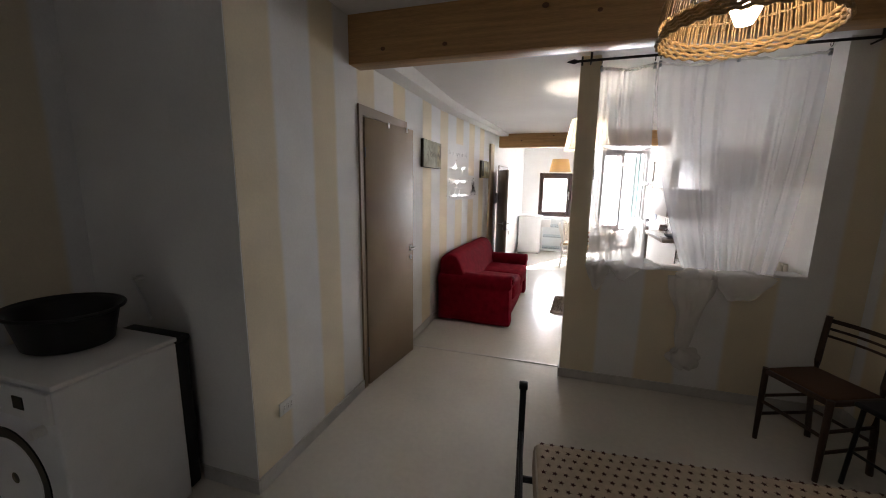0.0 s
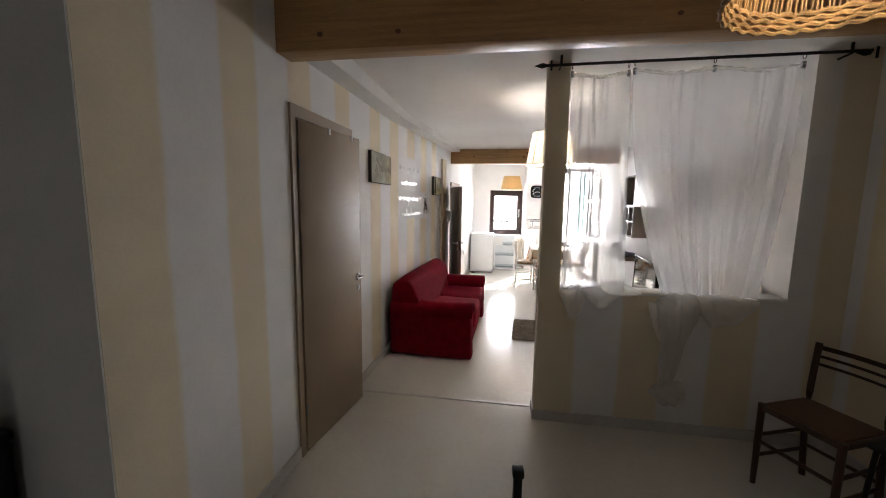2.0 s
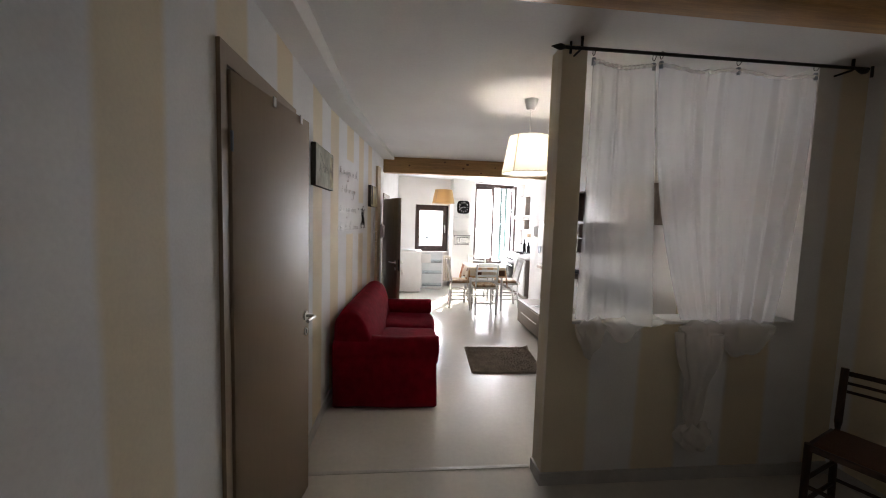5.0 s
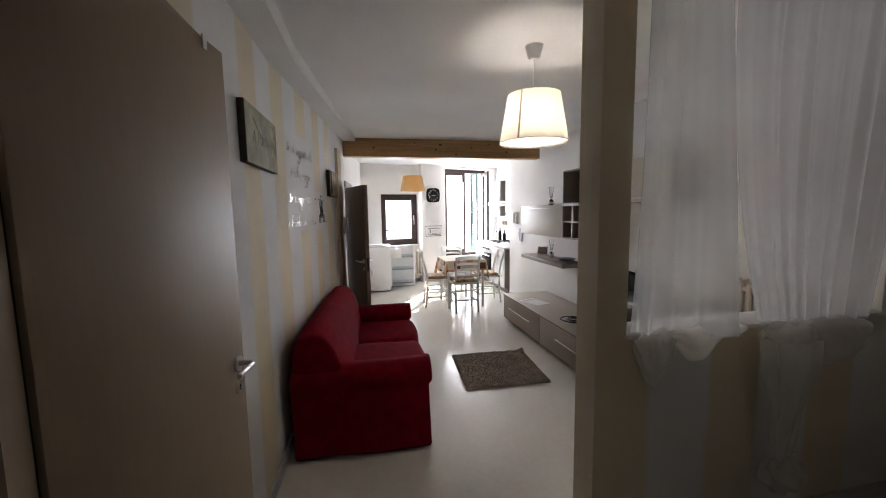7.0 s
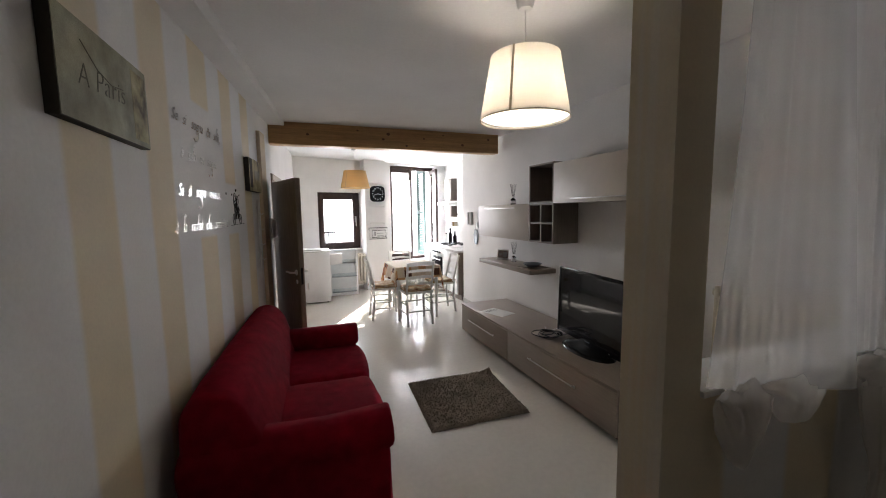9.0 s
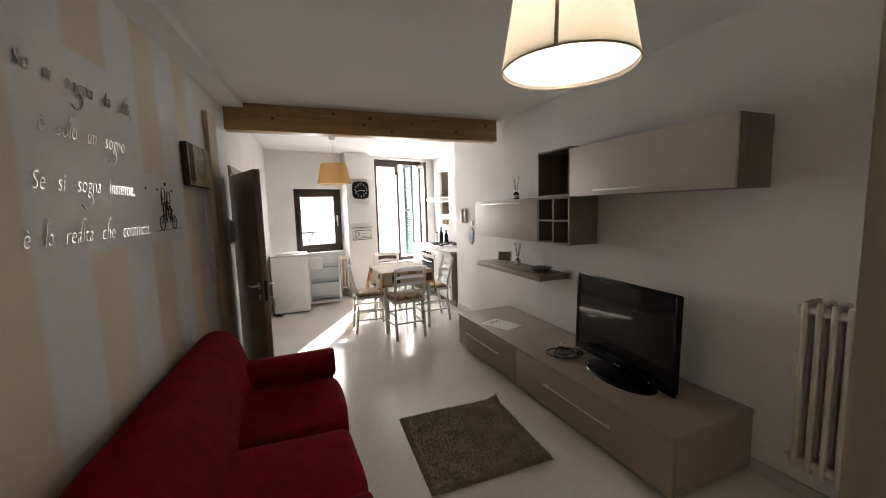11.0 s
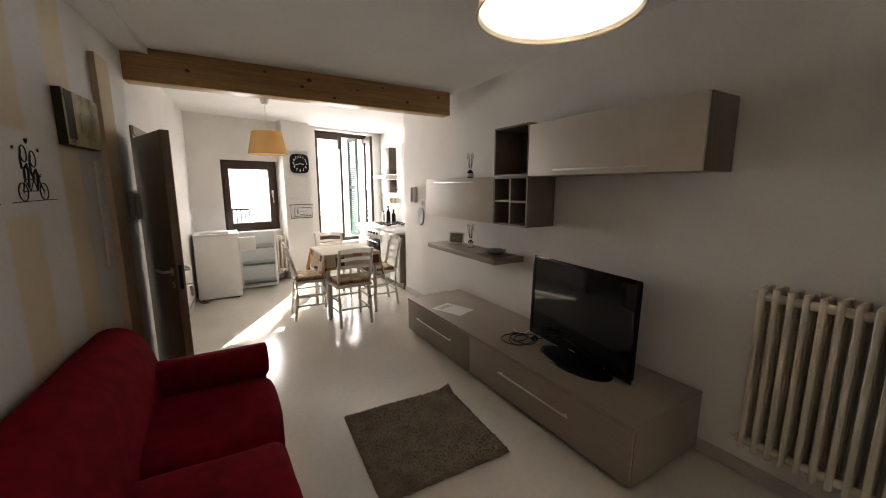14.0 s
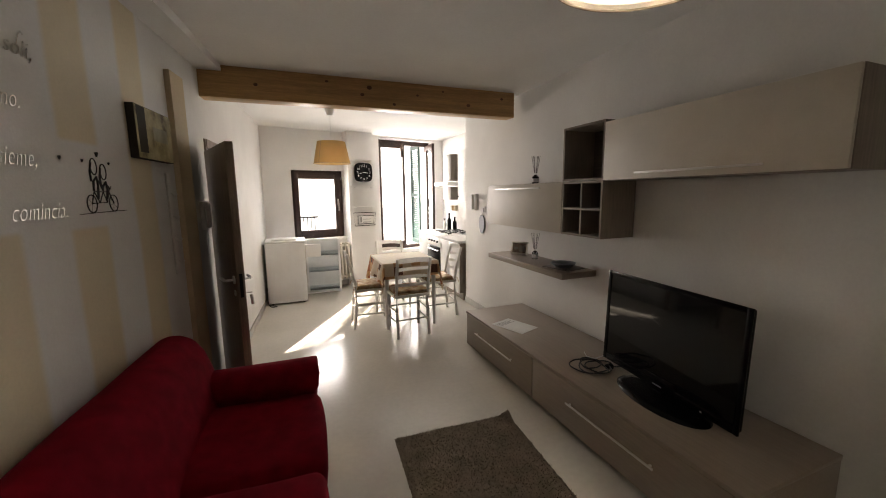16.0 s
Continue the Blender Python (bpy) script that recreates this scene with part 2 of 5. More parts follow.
def rod(bm, p0, p1, r0, r1=None, n=10):
    p0, p1 = Vector(p0), Vector(p1)
    d = p1 - p0
    m = Matrix.Translation((p0 + p1) / 2) @ d.to_track_quat("Z", "Y").to_matrix().to_4x4()
    bmesh.ops.create_cone(bm, cap_ends=True, segments=n, radius1=r0, radius2=r0 if r1 is None else r1, depth=d.length, matrix=m)
    return bm


def rods(*specs, n=10):
    bm = bmesh.new()
    for s in specs:
        rod(bm, *s, n=n)
    return bm


def turned(profile, n=32, m=None):
    """A body of revolution round z from (radius, height) pairs."""
    bm = bmesh.new()
    rings = [[bm.verts.new((r * math.cos(2 * math.pi * i / n), r * math.sin(2 * math.pi * i / n), z)) for i in range(n)] for r, z in profile]
    for a, b in zip(rings, rings[1:]):
        for i in range(n):
            bm.faces.new((a[i], a[(i + 1) % n], b[(i + 1) % n], b[i]))
    if m:
        bm.transform(m)
    return bm


def tube(points, r, n=8, closed=False):
    """A round strand along points."""
    bm = bmesh.new()
    pts = [Vector(p) for p in points]
    rings = []
    for i, p in enumerate(pts):
        a, b = (pts[i - 1], pts[(i + 1) % len(pts)]) if closed else (pts[max(i - 1, 0)], pts[min(i + 1, len(pts) - 1)])
        q = (b - a).to_track_quat("Z", "Y")
        rings.append([bm.verts.new(p + q @ Vector((r * math.cos(2 * math.pi * k / n), r * math.sin(2 * math.pi * k / n), 0))) for k in range(n)])
    for a, b in (zip(rings, rings[1:] + rings[:1]) if closed else zip(rings, rings[1:])):
        for k in range(n):
            bm.faces.new((a[k], a[(k + 1) % n], b[(k + 1) % n], b[k]))
    if not closed:
        bm.faces.new(rings[0][::-1]), bm.faces.new(rings[-1])
    return bm


def outline(points, depth, m=None):
    """A flat outline in x and z, given depth along y."""
    bm = bmesh.new()
    f = bm.faces.new([bm.verts.new((x, 0, z)) for x, z in points])
    ext = bmesh.ops.extrude_face_region(bm, geom=[f])
    bmesh.ops.translate(bm, vec=(0, depth, 0), verts=[v for v in ext["geom"] if isinstance(v, bmesh.types.BMVert)])
    bmesh.ops.recalc_face_normals(bm, faces=bm.faces)
    if m:
        bm.transform(m)
    return bm


def sheet(f, nu, nv):
    """A grid surface from f(u, v), u and v in 0 to 1."""
    bm = bmesh.new()
    g = [[bm.verts.new(f(i / nu, j / nv)) for i in range(nu + 1)] for j in range(nv + 1)]
    for a, b in zip(g, g[1:]):
        for i in range(nu):
            bm.faces.new((a[i], a[i + 1], b[i + 1], b[i]))
    return bm


def merged(*bms):
    out = bmesh.new()
    for b in bms:
        me = bpy.data.meshes.new("tmp")
        b.to_mesh(me)
        out.from_mesh(me)
        bpy.data.meshes.remove(me)
    return out


def mesh_object(name, bm, mat, smooth=True):
    me = bpy.data.meshes.new(name)
    bmesh.ops.recalc_face_normals(bm, faces=bm.faces)
    bm.to_mesh(me)
    bm.free()
    me.materials.append(mat)
    if smooth:
        me.polygons.foreach_set("use_smooth", [True] * len(me.polygons))
        me.set_sharp_from_angle(angle=radians(38))
    return new(name, me)


def part(name, bm, mat, parent, label=""):
    ob = mesh_object(name, bm, mat)
    ob.parent = parent
    return tagged(ob, label) if label else ob


def structure(name, bm, mat, label="", parent=None):
    ob = mesh_object(name, bm, mat)
    ob.parent = parent
    return tagged(ob, label, kind="structure")


def thing(name, m, label, category, group=""):
    ob = new(name)
    ob.matrix_world = m if isinstance(m, Matrix) else pose(*m)
    ob.empty_display_size = 0.1
    return tagged(ob, label, category, group)


def solid(name, bm, mat, label, category, group="", m=None):
    ob = mesh_object(name, bm, mat)
    if m:
        ob.matrix_world = m
    return tagged(ob, label, category, group)


# ---- large structure ----
T = 0.14
LEFT = [(-1.31, 1.44), (-1.275, 4.3), (-1.0, 6.74), (-0.82, 9.55)]   # inner face of the long wall
RIGHT_X, BED_RIGHT, NICHE_X = 1.72, 2.03, -2.44
PART_Y0, PART_Y1, PART_X0 = 3.19, 3.335, 0.15


def prism(points, z0, z1):
    """An upright body over a plan outline; z1 may be a function of (x, y)."""
    bm = bmesh.new()
    top = z1 if callable(z1) else (lambda x, y: z1)
    bot = z0 if callable(z0) else (lambda x, y: z0)
    a = [bm.verts.new((x, y, bot(x, y))) for x, y in points]
    b = [bm.verts.new((x, y, top(x, y))) for x, y in points]
    bm.faces.new(a[::-1]), bm.faces.new(b)
    for i in range(len(points)):
        j = (i + 1) % len(points)
        bm.faces.new((a[i], a[j], b[j], b[i]))
    return bm


def left_x(y):
    for (x0, y0), (x1, y1) in zip(LEFT, LEFT[1:]):
        if y <= y1 or y1 == LEFT[-1][1]:
            return x0 + (x1 - x0) * (y - y0) / (y1 - y0)


def left_strip(y0, y1, z0, z1, out0=0.0, out1=-T):
    """A length of the long wall between two depths from its inner face."""
    ys = [y0] + [y for _, y in LEFT if y0 + 1e-4 < y < y1 - 1e-4] + [y1]
    return prism([(left_x(y) + out0, y) for y in ys] + [(left_x(y) + out1, y) for y in reversed(ys)], z0, z1)


CEIL = 2.425


def ceil_z(x, y):
    return CEIL + max(0.0, 6.8 - max(y, 2.5)) * 0.02


TALL = 2.75
floor = structure("floor", block(-2.8, -1.6, -0.12, 3.2, 11.4, 0.0), FLOOR_RESIN, "glossy cream resin floor")
DOOR_Y0, DOOR_Y1, DOOR_H = 2.54, 3.26, 2.04
ENTRY_Y0, ENTRY_Y1, ENTRY_H = 6.80, 7.50, 1.84
structure("wall_left", merged(left_strip(1.44, DOOR_Y0, 0, TALL), left_strip(DOOR_Y0, DOOR_Y1, DOOR_H, TALL), left_strip(DOOR_Y1, ENTRY_Y0, 0, TALL),
                              left_strip(ENTRY_Y0, ENTRY_Y1, ENTRY_H, TALL), left_strip(ENTRY_Y1, 9.9, 0, TALL)), LEFT_STRIPES, "white plaster wall with hand-painted cream stripes")
structure("wall_behind_door", left_strip(DOOR_Y0 - 0.3, DOOR_Y1 + 0.3, 0, TALL, -0.9, -1.0), WHITE_PAINT, "plain white wall behind the door")
# Unseen sides and lids, added so no sky leaks through the two doorways.
structure("wall_door_light_stop", merged(left_strip(DOOR_Y0 - 0.3, DOOR_Y0 - 0.2, 0, TALL, -T, -0.9), left_strip(DOOR_Y1 + 0.2, DOOR_Y1 + 0.3, 0, TALL, -T, -0.9), left_strip(DOOR_Y0 - 0.2, DOOR_Y1 + 0.2, 2.5, TALL, -T, -0.9)), WHITE_PAINT, "unseen white walls added behind the door to keep daylight out")
structure("wall_landing_light_stop", merged(left_strip(ENTRY_Y0 - 0.3, ENTRY_Y0 - 0.2, 0, TALL, -T, -0.9), left_strip(ENTRY_Y1 + 0.2, ENTRY_Y1 + 0.3, 0, TALL, -T, -0.9), left_strip(ENTRY_Y0 - 0.2, ENTRY_Y1 + 0.2, 2.5, TALL, -T, -0.9)), WHITE_PAINT, "unseen white walls added round the landing to keep daylight out")
structure("wall_landing", left_strip(ENTRY_Y0 - 0.3, ENTRY_Y1 + 0.3, 0, TALL, -0.9, -1.0), WHITE_PAINT, "plain white landing wall")
structure("wall_niche_back", block(-2.8, 1.50, 0, -1.705, 1.67, TALL), WHITE_PAINT, "white wall behind the washing machine")
structure("wall_niche_pier", block(-1.662, 1.434, 0, -1.452, 1.67, TALL), WHITE_PAINT, "white wall pier beside the washing machine")
structure("wall_niche_slot", block(-1.705, 1.60, 0, -1.662, 1.67, TALL), WHITE_PAINT, "narrow shadowed slot in the niche wall")
structure("wall_niche_end", block(-1.452, 1.434, 0, -1.311, 1.4395, TALL), WHITE_PAINT, "white end of the long wall")
structure("wall_niche_left", block(NICHE_X - T, -1.6, 0, NICHE_X, 1.53, TALL), RIGHT_STRIPES, "white wall with cream stripes beside the washing machine")
structure("wall_back", block(-2.8, -1.6, 0, 2.6, -1.46, TALL), WHITE_PAINT, "plain white wall")
structure("wall_bedroom_right", block(BED_RIGHT, -1.5, 0, BED_RIGHT + T, PART_Y1, TALL), RIGHT_STRIPES, "white bedroom wall with cream stripes")
structure("wall_living_right", block(RIGHT_X, PART_Y1, 0, RIGHT_X + 0.2, 8.1, TALL), WHITE_PAINT, "plain white living room wall")
structure("wall_kitchen_right", block(2.26, 8.0, 0, 2.4, 11.2, TALL), WHITE_PAINT, "white kitchen wall")
structure("wall_kitchen_return", block(RIGHT_X + 0.2, 7.96, 0, 2.4, 8.1, TALL), WHITE_PAINT, "white kitchen wall return")
OPEN_X0, OPEN_X1, OPEN_Z0, OPEN_Z1 = 0.29, 1.70, 0.965, 2.53
structure("partition_wall", merged(block(PART_X0, PART_Y0, 0, OPEN_X0, PART_Y1, 2.6), block(OPEN_X1, PART_Y0, 0, BED_RIGHT, PART_Y1, 2.6),
                                   block(OPEN_X0, PART_Y0, 0, OPEN_X1, PART_Y1, OPEN_Z0), block(OPEN_X0, PART_Y0, OPEN_Z1, OPEN_X1, PART_Y1, 2.6)),
          PART_STRIPES, "low partition wall with cream stripes and a large opening")
structure("opening_sill", block(OPEN_X0, PART_Y0 - 0.012, OPEN_Z0, OPEN_X1, PART_Y1 + 0.012, OPEN_Z0 + 0.02, 0.004), WHITE_PAINT, "white painted sill")

structure("ceiling_living", prism([(-1.5, 2.5), (2.2, 2.5), (2.2, 6.86), (-1.3, 6.86)], ceil_z, 2.8), CEILING_PAINT, "white ceiling")
structure("ceiling_kitchen", prism([(-1.2, 6.86), (2.6, 6.86), tuple(far(3.6, 0.05, 0))[:2], tuple(far(-0.4, 0.05, 0))[:2]], 2.46, 2.8), CEILING_PAINT, "white kitchen ceiling")
structure("ceiling_bedroom", block(-2.8, -1.6, 2.62, 2.2, 2.5, 2.8), CEILING_PAINT, "white bedroom ceiling")
structure("soffit", left_strip(2.545, 6.80, 2.385, 2.7, 0.155, -0.02), CEILING_PAINT, "white boxed soffit along the wall")

structure("pipe_boxing", left_strip(6.215, 6.405, 0.0, 2.21, 0.03, 0.0), CREAM_PAINT, "shallow cream-painted pipe boxing on the wall")


def far_block(u0, u1, v0, v1, z0, z1, r=0.0):
    return block(u0, v0, z0, u1, v1, z1, r, m=Matrix.Translation((*FAR_AT, 0)) @ pose(0, 0, 0, 0, 0, FAR))


WIN = (0.40, 1.21, 0.80, 1.86)       # u0, u1, z0, z1
FRE = (1.85, 2.95, 0.48, 2.42)
D = 0.42
structure("wall_window", merged(far_block(-0.5, WIN[0], 0, D, 0, TALL), far_block(WIN[0], WIN[1], 0, D, 0, WIN[2]), far_block(WIN[0], WIN[1], 0, D, WIN[3], TALL),
                                far_block(WIN[1], FRE[0], 0, D, 0, TALL), far_block(FRE[0], FRE[1], 0, D, 0, FRE[2]), far_block(FRE[0], FRE[1], 0, D, FRE[3], TALL),
                                far_block(FRE[1], 4.2, 0, D, 0, TALL)), WHITE_PAINT, "thick white window wall")
structure("chimney_breast", far_block(1.215, 1.64, -0.20, 0.002, 0, 2.46), WHITE_PAINT, "white projecting wall pier between the windows")


def beam(name, bm, knots, y, label):
    ob = solid(name, bm, PINE, label, "beam")
    for x, z, r in knots:
        r *= 1.25
        k = turned([(0.0005, 0.001), (r, 0.0008), (r * 1.05, -0.004)], 10, pose(x, y, z, 90, 0, 0) @ Matrix.Diagonal((1, 0.75, 1, 1)))
        part("knot", k, KNOT, ob)
    return ob


rk = random.Random(4)
beam("ceiling_beam", block(-1.30, 2.40, 2.325, BED_RIGHT, 2.545, 2.66, 0.008), [(-1.0 + i * 0.42 + rk.uniform(-0.1, 0.1), rk.uniform(2.38, 2.58), rk.uniform(0.009, 0.017)) for i in range(7)], 2.398,
     "varnished pine beam across the bedroom ceiling")
beam("ceiling_beam", block(-1.03, 6.79, 2.20, 1.64, 6.93, 2.52, 0.006), [(-0.62, 2.31, 0.012), (-0.1, 2.38, 0.01), (0.18, 2.30, 0.014), (0.24, 2.36, 0.017), (0.45, 2.24, 0.012), (0.66, 2.33, 0.01), (1.15, 2.28, 0.015), (1.5, 2.36, 0.012), (0.9, 2.38, 0.009)], 6.788,
     "varnished pine beam across the living room ceiling")


def skirting(name, bm):
    return structure(name, bm, SKIRT, "low grey-white skirting")


H = 0.075
skirting("baseboard_left", merged(left_strip(1.4345, 2.49, 0, H, 0.012, 0), left_strip(3.33, 6.215, 0, H, 0.012, 0), left_strip(6.405, 6.74, 0, H, 0.012, 0), left_strip(7.57, 9.5, 0, H, 0.012, 0)))
skirting("baseboard_niche", block(-1.662, 1.422, 0, -1.298, 1.4335, H))
skirting("baseboard_partition", merged(block(PART_X0, PART_Y0 - 0.012, 0, BED_RIGHT, PART_Y0, H), block(PART_X0 - 0.012, PART_Y0 - 0.012, 0, PART_X0, PART_Y1, H), block(PART_X0, PART_Y1, 0, RIGHT_X, PART_Y1 + 0.012, H)))
skirting("baseboard_right", block(RIGHT_X - 0.012, PART_Y1 + 0.012, 0, RIGHT_X, 8.1, H))
skirting("baseboard_bedroom", block(BED_RIGHT - 0.012, -1.4, 0, BED_RIGHT, PART_Y0 - 0.012, H))
skirting("baseboard_window", far_block(0, 1.21, -0.012, 0, 0, H))
structure("threshold_strip", block(-1.22, 3.345, 0.0, PART_X0 - 0.012, 3.375, 0.004, 0.0015), SKIRT, "thin pale threshold strip")

# ---- things ----
rg = random.Random(11)


def softened(bm, cuts, amount, scale, seed=0.0):
    """Fine cloth unevenness on a rounded body."""
    bmesh.ops.subdivide_edges(bm, edges=[e for e in bm.edges if e.calc_length() > 0.08], cuts=cuts, use_grid_fill=True)
    bm.normal_update()
    for v in bm.verts:
        v.co += v.normal * (noise.noise(v.co * scale + Vector((seed, seed * 0.7, 0))) * amount)
    return bm


# living room
sofa = thing("sofa", pose(-0.79, 4.905, 0, 0, 0, -1.5), "two-seat sofa in a dark red stretch cover against the striped wall", "sofa")
BACK = [(-0.40, 0.03), (-0.41, 0.5), (-0.40, 0.70), (-0.375, 0.76), (-0.32, 0.795), (-0.26, 0.795), (-0.20, 0.765), (-0.15, 0.69), (-0.09, 0.53), (-0.05, 0.40), (-0.04, 0.25), (-0.04, 0.03)]
back = softened(rounded(outline(BACK, 1.58, pose(0, -0.79, 0)), 0.035, 3), 5, 0.010, 3.2)
for v in back.verts:
    v.co.x += 0.045 * (0.5 + 0.5 * v.co.y / 0.79) * min(1.0, max(0.0, v.co.z - 0.2) / 0.5) 
    v.co.z -= 0.022 * max(0.0, v.co.z - 0.5) * (v.co.y / 0.79) ** 2
part("backrest", back, RED_CLOTH, sofa)
part("base", softened(block(-0.30, -0.79, 0.025, 0.395, 0.79, 0.29, 0.03, 3), 4, 0.008, 4, 3), RED_CLOTH, sofa)
ARM = [(-0.088, 0.02), (-0.092, 0.3), (-0.094, 0.43), (-0.108, 0.46), (-0.112, 0.50), (-0.098, 0.54), (-0.06, 0.565), (0.0, 0.575), (0.06, 0.565), (0.098, 0.54), (0.112, 0.50), (0.108, 0.46), (0.092, 0.42), (0.088, 0.3), (0.085, 0.02)]
for y, s_ in ((-0.715, 5.0), (0.715, 9.0)):
    arm = outline(ARM, 0.83)
    rounded(arm, 0.022, 3)
    arm.transform(pose(0.425, y, 0, 0, 0, 90))
    softened(arm, 5, 0.012, 4, s_)
    for v in arm.verts:
        # the front of the roll swells and the cover puckers below it
        front = max(0.0, (v.co.x - 0.25) / 0.175)
        if v.co.z > 0.44:
            v.co.x += 0.012 * front
            v.co.z += 0.006 * front
        else:
            v.co.x -= 0.010 * front * max(0.0, v.co.z - 0.1) / 0.34
    a_ = part("armrest", arm, RED_CLOTH, sofa)
    pucker = bmesh.new()
    for k in range(9):
        an = math.pi * (k / 8)
        rod(pucker, (0.436, y, 0.485), (0.434, y + 0.075 * math.cos(an), 0.485 + 0.065 * math.sin(an)), 0.007, 0.003, 6)
    part("gathers", pucker, RED_CLOTH, a_)
for y, s_ in ((-0.612, 1.0), (0.003, 2.0)):
    c = softened(block(-0.14, y, 0.27, 0.435, y + 0.609, 0.445, 0.05, 4), 5, 0.012, 4, s_)
    for v in c.verts:
        if v.co.z > 0.38:
            v.co.z += 0.022 * (1 - ((v.co.y - y - 0.305) / 0.305) ** 2)
        if v.co.x > 0.38:
            v.co.x += 0.02 * (1 - ((v.co.y - y - 0.305) / 0.305) ** 2)
    part("seat_cushion", c, RED_CLOTH, sofa)

low = thing("lowboard", (1.395, 5.455, 0), "long low taupe laminate television unit with two drawers", "tv unit")
part("plinth", block(-0.27, -1.19, 0, 0.30, 1.19, 0.035), TAUPE_DARK, low)
for y0, y1 in ((-1.22, 0.128), (0.132, 1.22)):
    b = part("carcass", block(-0.302, y0, 0.035, 0.305, y1, 0.338, 0.002), TAUPE_LOW, low)
    d = part("drawer_front", block(-0.322, y0 + 0.004, 0.04, -0.3035, y1 - 0.004, 0.335, 0.003), TAUPE_LOW, low)
    mid, half = (-0.55, 0.303) if y1 < 0.2 else (0.69, 0.312)
    part("handle", merged(block(-0.346, mid - half, 0.206, -0.338, mid + half, 0.218, 0.003), block(-0.340, mid - half + 0.02, 0.208, -0.321, mid - half + 0.03, 0.216), block(-0.340, mid + half - 0.03, 0.208, -0.321, mid + half - 0.02, 0.216)), CHROME, d, "long brushed steel bar handle")
part("top", block(-0.325, -1.223, 0.34, 0.305, 1.223, 0.362, 0.003), TAUPE_LOW, low)


def flap_cabinet(y0, y1, z0, z1, handle_z, label):
    c = thing("wall_cabinet", (1.575, (y0 + y1) / 2, z0), label, "cabinet")
    w, h = (y1 - y0) / 2, z1 - z0
    part("body", block(-0.125, -w, 0, 0.140, w, h, 0.002), TAUPE, c)
    d = part("door", block(-0.147, -w + 0.002, 0.002, -0.127, w - 0.002, h - 0.002, 0.003), CREAM_LACQUER, c, "cream lacquered flap door")
    g, o = (0.32, 0.0) if handle_z < 0.1 else (0.35, 0.02)
    part("handle", merged(block(-0.172, o - g, handle_z, -0.164, o + g, handle_z + 0.011, 0.003), block(-0.166, o - g + 0.02, handle_z + 0.001, -0.146, o - g + 0.03, handle_z + 0.01), block(-0.166, o + g - 0.03, handle_z + 0.001, -0.146, o + g - 0.02, handle_z + 0.01)), CHROME, d, "brushed steel bar handle")
    return c


flap_cabinet(4.232, 5.382, 1.547, 1.907, 0.03, "long wall cabinet with a cream flap door and taupe sides")
flap_cabinet(5.778, 6.93, 1.172, 1.552, 0.335, "wall cabinet with a cream flap door")


def cube_unit(y0, y1, z0, z1, crossed, label):
    c = thing("open_shelf_unit", (1.575, (y0 + y1) / 2, z0), label, "shelf unit")
    w, h, k = (y1 - y0) / 2, z1 - z0, 0.014
    for s in (-1, 1):
        part("side_panel", block(-0.143, s * w, 0, 0.140, s * (w - k), h), TAUPE, c)
    for z in (0, h - k):
        part("shelf", block(-0.142, -w + k, z, 0.140, w - k, z + k), TAUPE, c)
    part("back_panel", block(0.125, -w + k, k, 0.139, w - k, h - k), TAUPE_DARK, c)
    if crossed:
        part("shelf", block(-0.139, -w + k, h / 2 - k / 2, 0.125, w - k, h / 2 + k / 2), TAUPE, c)
        for za, zb in ((k, h / 2 - k / 2), (h / 2 + k / 2, h - k)):
            part("divider", block(-0.1395, -k / 2, za, 0.125, k / 2, zb), TAUPE, c)
    return c


cube_unit(5.384, 5.776, 1.554, 1.925, False, "open square taupe wall shelf above the pigeonholes")
cube_unit(5.384, 5.776, 1.172, 1.550, True, "taupe wall shelf divided into four pigeonholes")
solid("floating_shelf", block(1.40, 5.705, 0.835, 1.718, 6.85, 0.882, 0.003), TAUPE_LOW, "thick taupe floating shelf on the white wall", "shelf")


def reed_diffuser(x, y, z, s, label):
    o = thing("reed_diffuser", (x, y, z), label, "diffuser")
    part("bottle", turned([(0.001, 0), (0.026 * s, 0), (0.028 * s, 0.004), (0.028 * s, 0.06), (0.012, 0.075), (0.011, 0.09), (0.001, 0.09)], 16), BLACK_GLOSS if s > 1 else FRIDGE_GLASS, o)
    part("label_band", turned([(0.0285 * s, 0.014), (0.0288 * s, 0.015), (0.0288 * s, 0.045), (0.0285 * s, 0.046)], 16), PAPER, o)
    part("cap", turned([(0.0125, 0.078), (0.0145, 0.08), (0.0145, 0.094), (0.001, 0.095)], 12), CHROME, o)
    for i in range(6):
        a = 2 * math.pi * i / 6 + 0.3
        part("reed", rods(((0.004 * math.cos(a), 0.004 * math.sin(a), 0.05), (0.035 * math.cos(a), 0.035 * math.sin(a), 0.235), 0.0018), n=5), DARK_WICKER, o)


reed_diffuser(1.57, 6.31, 1.552, 1.05, "dark reed diffuser bottle with black reeds on the wall cabinet")
reed_diffuser(1.59, 6.32, 0.882, 0.95, "clear reed diffuser bottle with dark reeds on the floating shelf")

